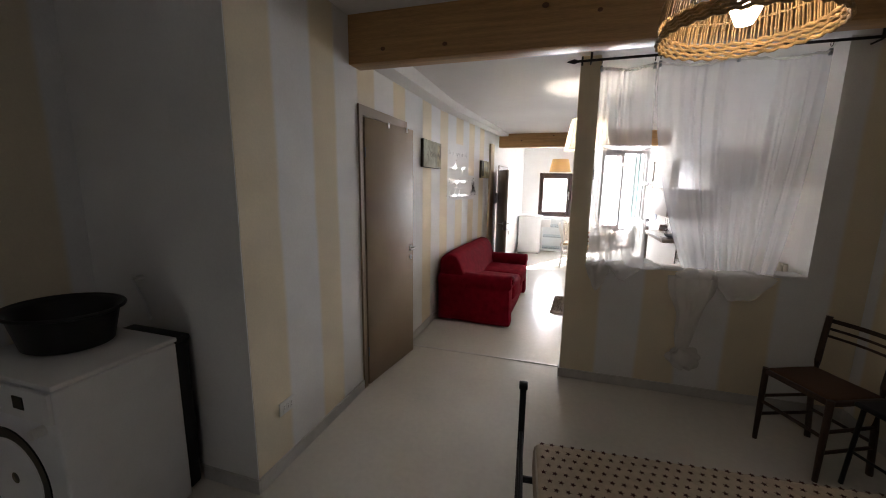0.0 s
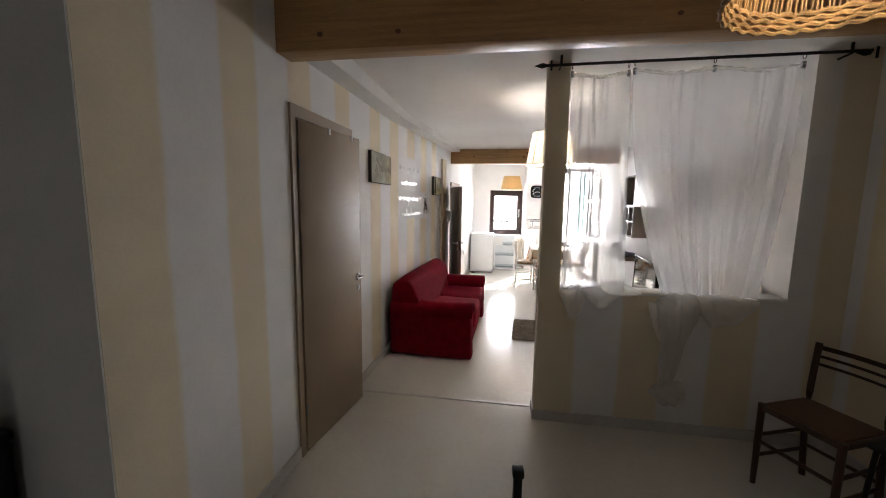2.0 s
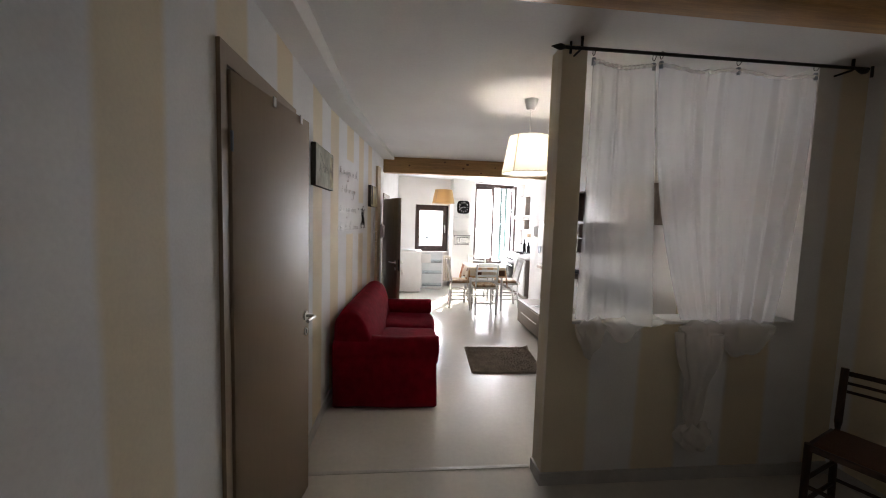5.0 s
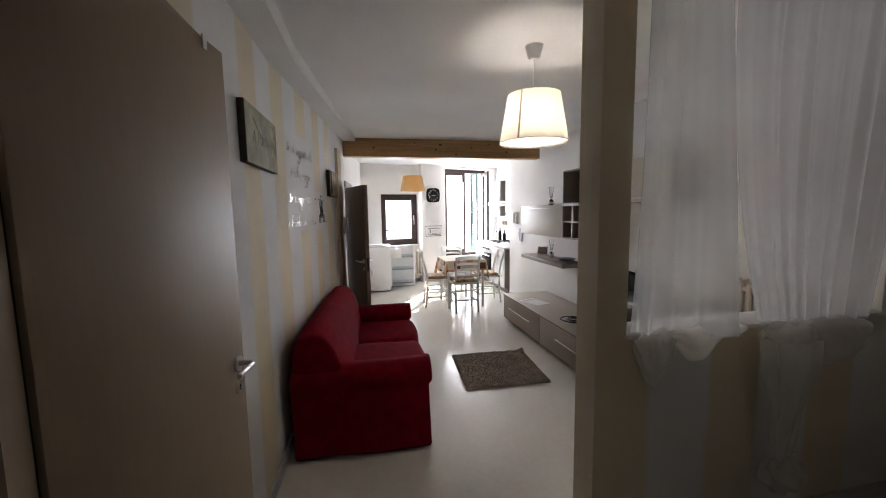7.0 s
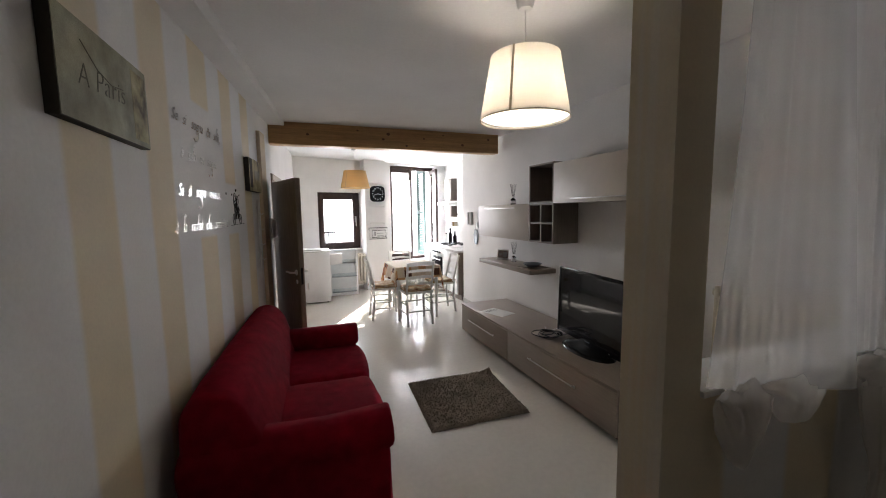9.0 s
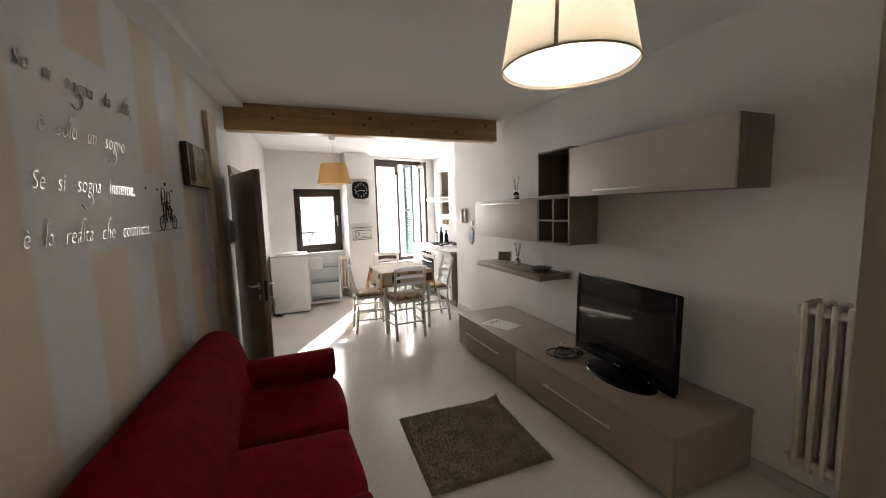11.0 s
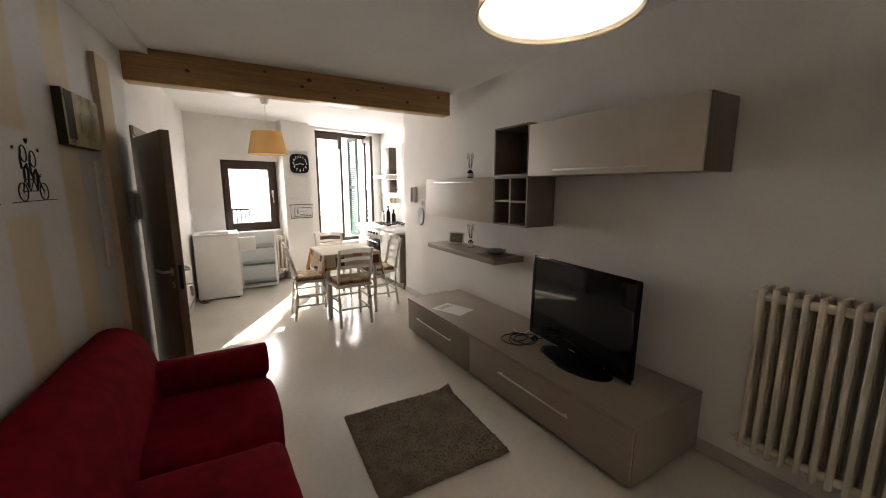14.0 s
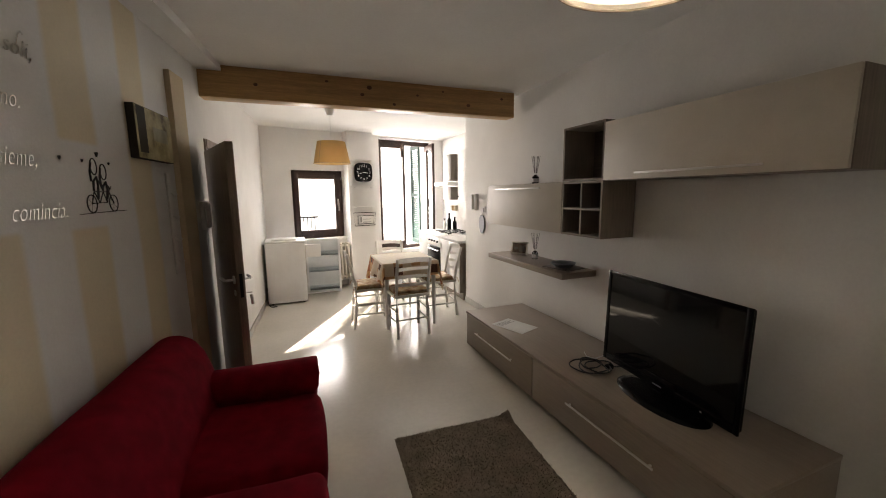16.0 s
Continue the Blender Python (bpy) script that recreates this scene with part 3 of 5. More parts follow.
fr = thing("photo_frame", pose(1.60, 6.60, 0.882, 0, 12, 32) , "small brushed metal photo frame leaning on the floating shelf", "photo frame")
part("frame", merged(block(-0.006, -0.085, 0, 0.006, -0.07, 0.125, 0.002), block(-0.006, 0.07, 0, 0.006, 0.085, 0.125, 0.002), block(-0.006, -0.07, 0, 0.006, 0.07, 0.018, 0.002), block(-0.006, -0.07, 0.11, 0.006, 0.07, 0.125, 0.002)), CHROME, fr)
part("picture", block(-0.003, -0.07, 0.018, 0.003, 0.07, 0.11), PHOTO, fr, "faded brown photograph")
part("print", merged(block(-0.0045, -0.05, 0.03, -0.003, 0.0, 0.09), block(-0.0045, 0.012, 0.05, -0.003, 0.055, 0.075)), PRINT_GREY, fr)

bowl = thing("glass_ashtray", (1.565, 5.90, 0.882), "square smoked glass ashtray on a dark mat on the floating shelf", "ashtray")
part("mat", block(-0.10, -0.13, 0, 0.10, 0.13, 0.006, 0.002, m=pose(0, 0, 0, 0, 0, 12)), TAUPE_DARK, bowl)
part("dish", turned([(0.001, 0.010), (0.05, 0.010), (0.075, 0.03), (0.10, 0.042), (0.103, 0.038), (0.08, 0.022), (0.06, 0.006), (0.001, 0.006)], 8, pose(0, 0, 0, 0, 0, 20)), STEEL_GREY, bowl)

tvm = pose(1.40, 4.90, 0.362, 0, 0, -5.5)
tv = thing("television", tvm, "black flat-screen television on a glossy oval stand", "television")
part("stand_base", turned([(0.001, 0.026), (0.06, 0.026), (0.12, 0.019), (0.148, 0.010), (0.155, 0.0), (0.001, 0.0)], 48, Matrix.Translation((-0.015, -0.06, 0)) @ Matrix.Diagonal((0.95, 1.80, 1, 1))), BLACK_GLOSS, tv)
part("neck", block(0.02, -0.12, 0.02, 0.055, 0.10, 0.10, 0.010), BLACK_GLOSS, tv)
LEAN = pose(0, 0, 0, 0, 1.5, 0)


def leaning(bm):
    bm.transform(LEAN)
    return bm


part("casing", leaning(block(0.0332, -0.436, 0.029, 0.064, 0.436, 0.607, 0.012, 3)), BLACK_GLOSS, tv)
part("rear_housing", leaning(block(0.064, -0.30, 0.10, 0.105, 0.30, 0.50, 0.03, 3)), BLACK_GLOSS, tv)
part("bezel", leaning(merged(block(0.020, -0.444, 0.022, 0.033, -0.418, 0.614, 0.004), block(0.020, 0.418, 0.022, 0.033, 0.444, 0.614, 0.004), block(0.020, -0.418, 0.588, 0.033, 0.418, 0.614, 0.004), block(0.020, -0.418, 0.022, 0.033, 0.418, 0.066, 0.004))), BLACK_GLOSS, tv)
part("screen", leaning(block(0.0245, -0.418, 0.066, 0.0315, 0.418, 0.588)), SCREEN, tv)
part("maker_mark", leaning(block(0.0188, -0.03, 0.040, 0.0198, 0.03, 0.048)), STEEL_GREY, tv, "small silver maker's mark")
part("power_light", leaning(block(0.0188, -0.27, 0.036, 0.0198, -0.26, 0.042)), CHROME, tv)

CABLE_AT = Vector((1.31, 5.27, 0.366))
cable = [CABLE_AT + Vector(((0.085 + 0.035 * math.sin(k * 0.085)) * math.cos(0.24 * k) + 0.03 * math.sin(k * 0.05), (0.085 + 0.03 * math.cos(k * 0.13)) * math.sin(0.24 * k + 0.25 * math.sin(k * 0.04)) - 0.02 * math.sin(k * 0.07), 0.004 + 0.005 * (k // 26) + 0.003 * math.sin(k * 0.6) ** 2)) for k in range(105)]
cb = thing("power_cable", (0, 0, 0.0), "coiled black television cable lying on the low unit", "cable")
part("cord", tube(cable + [(1.40, 5.22, 0.376), (1.45, 5.20, 0.375), (1.52, 5.16, 0.40), (1.55, 5.1, 0.50)], 0.0045, 6), BLACK_METAL, cb)
part("plug", block(1.375, 5.20, 0.3625, 1.42, 5.235, 0.392, 0.006), BLACK_GLOSS, cb)
wl_ = thing("aerial_cable", (1.45, 5.36, 0.3625), "thin white aerial cable behind the television", "cable")
part("cord", tube([(-0.02, 0.12, 0.004), (-0.06, 0.05, 0.004), (-0.03, 0.0, 0.006), (0.05, -0.02, 0.03), (0.09, -0.06, 0.09)], 0.003, 6), WHITE_PLASTIC, wl_)
leaf = thing("paper_sheet", pose(1.27, 6.13, 0.3625, 0, 0, 20), "white printed sheet of paper on the low unit", "paper")
part("sheet", block(-0.11, -0.16, 0, 0.11, 0.16, 0.0012), PAPER, leaf)
part("printed_lines", merged(*[block(-0.08, 0.07 + 0.016 * i, 0.0012, 0.08 - 0.03 * (i % 2), 0.076 + 0.016 * i, 0.0018) for i in range(4)]), PRINT_GREY, leaf)

RUG = [(0.075, 5.56), (0.845, 5.52), (0.79, 4.76), (0.03, 4.78)]


def rug_point(u, v):
    a, b, c, d = (Vector((*p, 0)) for p in (RUG[3], RUG[2], RUG[1], RUG[0]))
    p = a.lerp(b, u).lerp(d.lerp(c, u), v)
    edge = min(u, v, 1 - u, 1 - v)
    h = 0.017 * min(1, edge * 30) + 0.004
    p += Vector((noise.noise(Vector((u * 30, v * 30, 1))), noise.noise(Vector((u * 30, v * 30, 5))), 0)) * 0.006
    p.z = h + 0.005 * noise.noise(Vector((u * 55, v * 55, 0))) + 0.004 * noise.noise(Vector((u * 12, v * 12, 3)))
    curl = max(0.0, (u + v - 1.88) / 0.12)
    p.z += 0.035 * curl
    return p


rug = solid("rug", sheet(rug_point, 110, 110), RUG_PILE, "rectangular taupe shaggy rug with one curled corner on the floor", "rug")
tufts = bmesh.new()
for i in range(5200):
    u, v = rg.random(), rg.random()
    p = rug_point(u, v)
    d = Vector((rg.uniform(-0.006, 0.006), rg.uniform(-0.006, 0.006), rg.uniform(0.006, 0.013)))
    s = Vector((rg.uniform(-1, 1), rg.uniform(-1, 1), 0)).normalized() * 0.0028
    tufts.faces.new([tufts.verts.new(q) for q in (p - s, p + s, p + d)])
tagged(part("rug_pile", tufts, RUG_PILE, rug), kind="stuff")


def pendant(at, bottom_r, top_r, z0, z1, ceiling, shade, lit, label):
    o = thing("pendant_lamp", (*at, ceiling), label, "lamp")
    a, b = z0 - ceiling, z1 - ceiling
    sh = part("shade", turned([(bottom_r, a), (bottom_r + 0.001, a + 0.002), (top_r, b), (top_r - 0.003, b), (bottom_r - 0.003, a + 0.002), (bottom_r, a)], 64), shade, o)
    part("seam", sheet(lambda u, v: Vector(((bottom_r + 0.0016 + (top_r - bottom_r) * v) * math.cos(3.82 + 0.055 * u), (bottom_r + 0.0016 + (top_r - bottom_r) * v) * math.sin(3.82 + 0.055 * u), a + (b - a) * v)), 2, 4), SHADE_RIM, sh)
    part("trim", tube([(bottom_r * math.cos(k * math.pi / 32), bottom_r * math.sin(k * math.pi / 32), a) for k in range(64)], 0.003, 6, True), SHADE_RIM, sh)
    part("spider", rods(*[((0, 0, b - 0.03), (top_r * math.cos(k), top_r * math.sin(k), b - 0.005), 0.002) for k in (0.5, 2.6, 4.7)], n=6), WHITE_PLASTIC, o)
    part("cord", rods(((0, 0, b - 0.03), (0, 0, -0.06), 0.003), n=8), WHITE_PLASTIC, o)
    part("socket", rods(((0, 0, b - 0.10), (0, 0, b - 0.03), 0.02), n=16), WHITE_PLASTIC, o)
    part("bulb", turned([(0.001, b - 0.215), (0.018, b - 0.21), (0.032, b - 0.18), (0.03, b - 0.15), (0.018, b - 0.115), (0.016, b - 0.10)], 20), BULB if lit else BULB_FAINT, o)
    if lit:
        part("diffuser", turned([(0.001, a + 0.014), (bottom_r - 0.006, a + 0.014), (bottom_r - 0.006, a + 0.011), (0.001, a + 0.011)], 48), DIFFUSER, o, "white diffuser disc under the bulb")
    part("ceiling_cup", turned([(0.001, -0.095), (0.03, -0.09), (0.038, -0.075), (0.056, -0.002), (0.056, 0.02)], 28), WHITE_PLASTIC, o)
    return o


pendant((0.28, 4.07), 0.206, 0.158, 1.912, 2.195, 2.492, SHADE, True, "lit cream drum lampshade hanging from the living room ceiling")
pendant((0.03, 8.10), 0.205, 0.155, 1.835, 2.08, 2.46, SHADE_OCHRE, False, "ochre fabric lampshade hanging over the kitchen")


def radiator(m, n, h, pitch, depth, label):
    o = thing("radiator", m, label, "radiator")
    for i in range(n):
        x = i * pitch
        sec = bmesh.new()
        w = 0.0118 if pitch < 0.055 else 0.015
        for y in (-depth / 2, 0.0, depth / 2):
            box(sec, x - w, y - 0.016, 0.01, x + w, y + 0.016, h - 0.008)
        for z in (0.045, h - 0.05):
            box(sec, x - w * 0.95, -depth / 2 + 0.016, z - 0.03, x + w * 0.95, depth / 2 - 0.016, z + 0.034)
        rounded(sec, 0.008, 3)
        for z in (0.05, h - 0.052):
            rod(sec, (x - pitch / 2, -depth / 2 + 0.012, z), (x + pitch / 2, -depth / 2 + 0.012, z), 0.021, n=14)
            rod(sec, (x - 0.004, -depth / 2 + 0.012, z), (x + 0.004, -depth / 2 + 0.012, z), 0.026, n=14)
        part("section", sec, CREAM_ENAMEL, o)
    part("valve", merged(rods(((-0.012, -0.03, h - 0.05), (-0.042, -0.03, h - 0.05), 0.010), ((-0.036, -0.03, h - 0.066), (-0.036, -0.03, h - 0.034), 0.009), n=12)), CHROME, o)
    part("pipe", rods(((-0.036, -0.03, h - 0.06), (-0.03, 0.10, h - 0.075), 0.007), n=10), CREAM_ENAMEL, o)
    part("pipe", rods(((-0.02, 0, 0.03), (-0.06, 0, 0.03), 0.008), n=10), CREAM_ENAMEL, o)
    for x in (pitch, pitch * (n - 2)):
        part("bracket", block(x - 0.01, 0.02, 0.1, x + 0.01, depth / 2 + 0.052, 0.12), CREAM_ENAMEL, o)
    return o


radiator(pose(1.63, 3.997, 0.212, 0, 0, -90), 12, 0.822, 0.0515, 0.10, "cream cast-iron column radiator on the white wall")
radiator(Matrix.Translation(far(0.52, -0.10, 0.12)) @ pose(0, 0, 0, 0, 0, FAR), 12, 0.60, 0.06, 0.10, "cream column radiator under the kitchen window")


def lettering(name, words, m, size, mat, parent, shear=0.0, depth=0.0006, align="LEFT", thin=0.0):
    cu = bpy.data.curves.new(name, "FONT")
    cu.body, cu.size, cu.shear, cu.extrude, cu.align_x = words, size, shear, depth, align
    cu.offset = thin
    if thin:
        cu.space_character = 1.08
    tmp = bpy.data.objects.new(name, cu)
    me = bpy.data.meshes.new_from_object(tmp)
    bpy.data.objects.remove(tmp)
    me.name = name
    me.materials.clear()
    me.materials.append(mat)
    me.transform(m)
    ob = new(name, me)
    ob.parent = parent
    return ob


def on_left(y, z, out=0.002):
    """A frame on the long wall: x along it, y up, z into the room."""
    y2 = y + 0.05
    a = math.atan2(left_x(y2) - left_x(y), 0.05)
    return pose(left_x(y) + out, y, z, 90, 0, 90 - math.degrees(a))


quote = thing("wall_lettering", on_left(4.40, 1.40), "mirror-finish cursive vinyl quotation stuck on the white wall patch", "lettering")
# words, the one whose start is known, its start and the end of the line, height of the line
for words, known, y0, y1, z in (("Se si sogna da soli,", 2, 0.365, 0.798, 0.522), ("\u00e8 solo un sogno.", 1, 0.293, 0.717, 0.357), ("Se si sogna insieme,", 1, 0.264, 0.748, 0.180), ("\u00e8 la realt\u00e0 che comincia.", 2, 0.266, 0.855, 0.008)):
    words = words.split()
    made = [lettering("word", w, Matrix.Identity(4), 0.074, MIRROR_VINYL, quote, 0.42, depth=0.0025, thin=-0.0017) for w in words]
    wide = [max(v.co.x for v in o.data.vertices) for o in made]
    gap = 0.05
    k = (y1 - y0 - gap * (len(words) - 1 - known)) / sum(wide[known:])
    at = y0 - sum(w * k + gap for w in wide[:known])
    for o, w, word in zip(made, wide, words):
        o.data.transform(pose(at, z, 0) @ Matrix.Diagonal((k, 1.12, 1, 1)))
        if "g" in word:
            g = at + w * k * (word.index("g") + 0.6) / len(word)
            part("swash", tube([(g + 0.012, z - 0.005, 0.0008), (g + 0.008, z - 0.035, 0.0008), (g - 0.012, z - 0.055, 0.0008), (g - 0.042, z - 0.056, 0.0008), (g - 0.058, z - 0.042, 0.0008)], 0.0022, 5), MIRROR_VINYL, quote)
        for c in ("l", "h"):
            if c in word:
                g = at + w * k * (word.index(c) + 0.55) / len(word)
                part("swash", tube([(g - 0.002, z + 0.03, 0.0008), (g + 0.014, z + 0.068, 0.0008), (g + 0.026, z + 0.082, 0.0008), (g + 0.034, z + 0.074, 0.0008)], 0.0020, 5), MIRROR_VINYL, quote)
        at += w * k + gap

tan = thing("bicycle_decal", on_left(5.32, 1.417), "black vinyl decal of a tandem bicycle on the wall", "decal")
for x in (0.083, 0.231):
    w = part("wheel", tube([(x + 0.031 * math.cos(k * math.pi / 12), 0.037 + 0.035 * math.sin(k * math.pi / 12), 0) for k in range(24)], 0.0024, 5, True), VINYL, tan)
    part("spokes", merged(*[tube([(x - 0.03 * math.cos(a), 0.037 - 0.033 * math.sin(a), 0), (x + 0.03 * math.cos(a), 0.037 + 0.033 * math.sin(a), 0)], 0.0006, 4) for a in (0.3, 1.35, 2.4)]), VINYL, w)
for pts in ([(0.083, 0.037, 0), (0.105, 0.085, 0), (0.205, 0.085, 0), (0.231, 0.037, 0)], [(0.083, 0.037, 0), (0.135, 0.04, 0), (0.165, 0.085, 0), (0.185, 0.04, 0), (0.212, 0.1, 0), (0.226, 0.108, 0)], [(0.105, 0.085, 0), (0.135, 0.04, 0), (0.185, 0.04, 0)]):
    part("frame", tube(pts, 0.0022, 5), VINYL, tan)
for x, h in ((0.118, 0.0), (0.178, -0.018)):
    part("rider_shape", tube([(x - 0.014, 0.088, 0), (x - 0.010, 0.125 + h, 0), (x + 0.012, 0.145 + h, 0), (x + 0.018, 0.11 + h, 0), (x + 0.008, 0.055, 0)], 0.0045, 6), VINYL, tan)
    part("rider_shape", tube([(x + 0.012, 0.14 + h, 0), (x + 0.034, 0.115 + h, 0), (x + 0.042, 0.098, 0)], 0.003, 6), VINYL, tan)
    part("rider_shape", tube([(x + 0.004 + 0.021 * math.cos(k * math.pi / 8), 0.185 + h + 0.032 * math.sin(k * math.pi / 8), 0) for k in range(16)], 0.0024, 5, True), VINYL, tan)
    part("rider_shape", tube([(x - 0.012, 0.20 + h, 0), (x - 0.024, 0.165 + h, 0), (x - 0.022, 0.125 + h, 0)], 0.004, 6), VINYL, tan)
part("ground_line", tube([(0.0, -0.002, 0), (0.12, 0.001, 0), (0.325, 0.003, 0)], 0.0016, 5), VINYL, tan)
for x, z, r in ((-0.065, 0.206, 0.004), (0.057, 0.205, 0.0035), (0.152, 0.238, 0.0055), (0.23, 0.206, 0.0035)):
    part("heart_shape", tube([(x - r, z + r, 0), (x, z - r * 1.6, 0), (x + r, z + r, 0)], r, 5), VINYL, tan)


def canvas_paint(name, a, b, c, scale):
    m = material(name, a, 0.7, vary=0.1, scale=20, fine=250, bump=0.3)
    t = m.node_tree
    co = t.nodes.new("ShaderNodeTexCoord")
    n = t.nodes.new("ShaderNodeTexNoise")
    n.inputs["Scale"].default_value, n.inputs["Detail"].default_value = scale, 5
    t.links.new(co.outputs["Object"], n.inputs["Vector"])
    r = t.nodes.new("ShaderNodeValToRGB")
    r.color_ramp.elements[0].position, r.color_ramp.elements[1].position = 0.32, 0.66
    r.color_ramp.elements[0].color, r.color_ramp.elements[1].color = (*c, 1), (*b, 1)
    r.color_ramp.elements.new(0.45).color = (*a, 1)
    t.links.new(n.outputs["Fac"], r.inputs[0])
    t.links.new(r.outputs[0], t.nodes[m["base_socket"]].inputs["A"])
    return m


CANVAS_A = canvas_paint("olive_canvas", (0.30, 0.29, 0.19), (0.42, 0.40, 0.27), (0.20, 0.19, 0.11), 5)
CANVAS_B = canvas_paint("ochre_canvas", (0.40, 0.34, 0.17), (0.58, 0.52, 0.30), (0.12, 0.09, 0.05), 9)
FADED_INK = material("faded_ink", (0.13, 0.12, 0.08), 0.8)
CANVAS_EDGE = material("dark_canvas_edge", (0.05, 0.042, 0.028), 0.8)


def canvas(y, z, w, h, tilt, face, label, deep=0.03):
    o = thing("canvas_picture", on_left(y, z, 0.001) @ pose(0, 0, 0, 0, 0, tilt), label, "picture")
    part("stretcher", block(0, 0, 0, w, h, deep, 0.002), CANVAS_EDGE, o)
    part("painting", block(0.003, 0.003, deep, w - 0.003, h - 0.003, deep + 0.0015), face, o)
    return o


c1 = canvas(3.69, 1.735, 0.56, 0.275, 0, CANVAS_A, "small olive-green canvas print with faded writing on the wall")
lettering("writing", "A Paris", pose(0.09, 0.10, 0.0318, 0, 0, 3), 0.09, FADED_INK, c1, 0.2, thin=-0.0018)
part("painted_figure", block(0.43, 0.02, 0.0316, 0.545, 0.25, 0.0322), CANVAS_B, c1)
part("painted_branch", tube([(0.12, 0.22, 0.0318), (0.2, 0.17, 0.0318), (0.28, 0.15, 0.0318), (0.36, 0.16, 0.0318)], 0.0014, 5), FADED_INK, c1)
c2 = canvas(5.74, 1.666, 0.39, 0.255, 0, CANVAS_B, "small ochre and brown canvas print on the wall", 0.035)
part("painted_panel", block(0.17, 0.10, 0.0364, 0.33, 0.17, 0.0372), CANVAS_A, c2)
part("painted_tree", block(0.02, 0.03, 0.0364, 0.10, 0.25, 0.0372), CANVAS_EDGE, c2)

keys = thing("key_rack", on_left(6.07, 1.03), "narrow white hanging key rack on the striped wall", "key rack")
part("board", block(0.0, 0.0, 0, 0.045, 0.58, 0.012, 0.003), WHITE_PAINT, keys)
for k in range(4):
    part("hook", tube([(0.025, 0.08 + 0.13 * k, 0.012), (0.025, 0.06 + 0.13 * k, 0.035), (0.025, 0.075 + 0.13 * k, 0.045)], 0.004, 6), CHROME, keys)
ic = thing("intercom", on_left(6.55, 1.245), "white door intercom handset on the wall by the entrance", "intercom")
part("base", block(0, 0, 0, 0.085, 0.20, 0.03, 0.006), WHITE_PLASTIC, ic)
part("handset", block(0.012, 0.01, 0.03, 0.052, 0.19, 0.06, 0.012, 3), WHITE_PLASTIC, ic)
part("button", block(0.062, 0.06, 0.03, 0.076, 0.075, 0.034, 0.002), PRINT_GREY, ic)
part("coiled_cord", tube([(0.03 + 0.006 * math.cos(k), -0.0 - 0.012 * k * 0.35, 0.03 + 0.006 * math.sin(k)) for k in range(45)], 0.0025, 5), WHITE_PLASTIC, ic)


def lever(parent, y, z, x, side, reach):
    """Rosette and lever on one face; side is the way the face looks along x."""
    part("rosette", rods(((x, y, z), (x + side * 0.008, y, z), 0.026), n=24), CHROME, parent)
    part("lever", tube([(x + side * 0.006, y, z), (x + side * 0.045, y, z), (x + side * 0.055, y - reach * 0.012, z), (x + side * 0.056, y - reach * 0.11, z)], 0.0085, 10), CHROME, parent, "satin steel lever handle")
    part("keyhole_plate", rods(((x, y, z - 0.085), (x + side * 0.006, y, z - 0.085), 0.02), n=20), CHROME, parent)
    part("keyhole", block(x + side * 0.0055, y - 0.003, z - 0.096, x + side * 0.0068, y + 0.003, z - 0.074), BLACK_METAL, parent)


door = thing("door_1", pose(left_x(2.55) - 0.018, 2.556, 0.0, 0, 0, -7.3), "taupe laminate interior door slightly ajar", "door")
lf = part("leaf", block(-0.002, 0, 0.008, 0.04, 0.704, 2.025, 0.003), DOOR_TAUPE, door)
# Black strip paints the shade of the gap between casing and leaf.
part("gap_shade", block(0.004, -0.013, 0.01, 0.028, -0.001, 2.03), BLACK_METAL, door, "black strip in place of the shaded hinge gap")
lever(lf, 0.654, 1.005, 0.04, 1, 1)
for z in (0.25, 1.75):
    part("hinge", rods(((0.043, -0.003, z), (0.043, -0.003, z + 0.07), 0.005), n=10), STEEL_GREY, door)
part("door_hook", merged(block(0.041, 0.30, 1.99, 0.046, 0.32, 2.03), block(0.041, 0.58, 1.99, 0.046, 0.60, 2.03)), CHROME, lf, "small metal over-door hooks")
tagged(door, kind="structure")
cas = left_strip(2.495, 2.542, 0, 2.105, 0.014, 0)
structure("trim_door", merged(cas, left_strip(3.258, 3.325, 0, 2.105, 0.014, 0), left_strip(2.542, 3.258, 2.038, 2.105, 0.0135, 0)), DOOR_TAUPE, "taupe door casing")
structure("door_lining", merged(left_strip(2.54, 2.548, 0, 2.04, 0.0, -T), left_strip(3.25, 3.26, 0, 2.04, 0.0, -T), left_strip(2.548, 3.25, 2.03, 2.04, 0, -T)), DOOR_TAUPE, "taupe door lining")

en = thing("door_2", pose(-0.947, 6.735, 0, 0, 0, 19.4), "dark brown entrance door standing wide open with keys in the lock", "door")
lf = part("leaf", block(-0.045, -0.685, 0.01, 0.0, 0, 1.80, 0.003), ENTRY_BROWN, en)
lever(lf, -0.62, 0.955, 0.0, 1, -1)
lever(lf, -0.62, 0.955, -0.045, -1, -1)
part("lock_plate", block(-0.032, -0.687, 0.85, -0.013, -0.6845, 1.0), BLACK_METAL, lf)
part("key", merged(rods(((0.0, -0.62, 0.86), (0.05, -0.62, 0.86), 0.004)), rods(((0.045, -0.62, 0.845), (0.05, -0.62, 0.78), 0.011), n=8)), CHROME, lf, "bunch of keys in the lock")
for z in (0.2, 0.9, 1.6):
    part("hinge", rods(((0.004, 0.006, z), (0.004, 0.006, z + 0.09), 0.008), n=10), CHROME, en)
tagged(en, kind="structure")
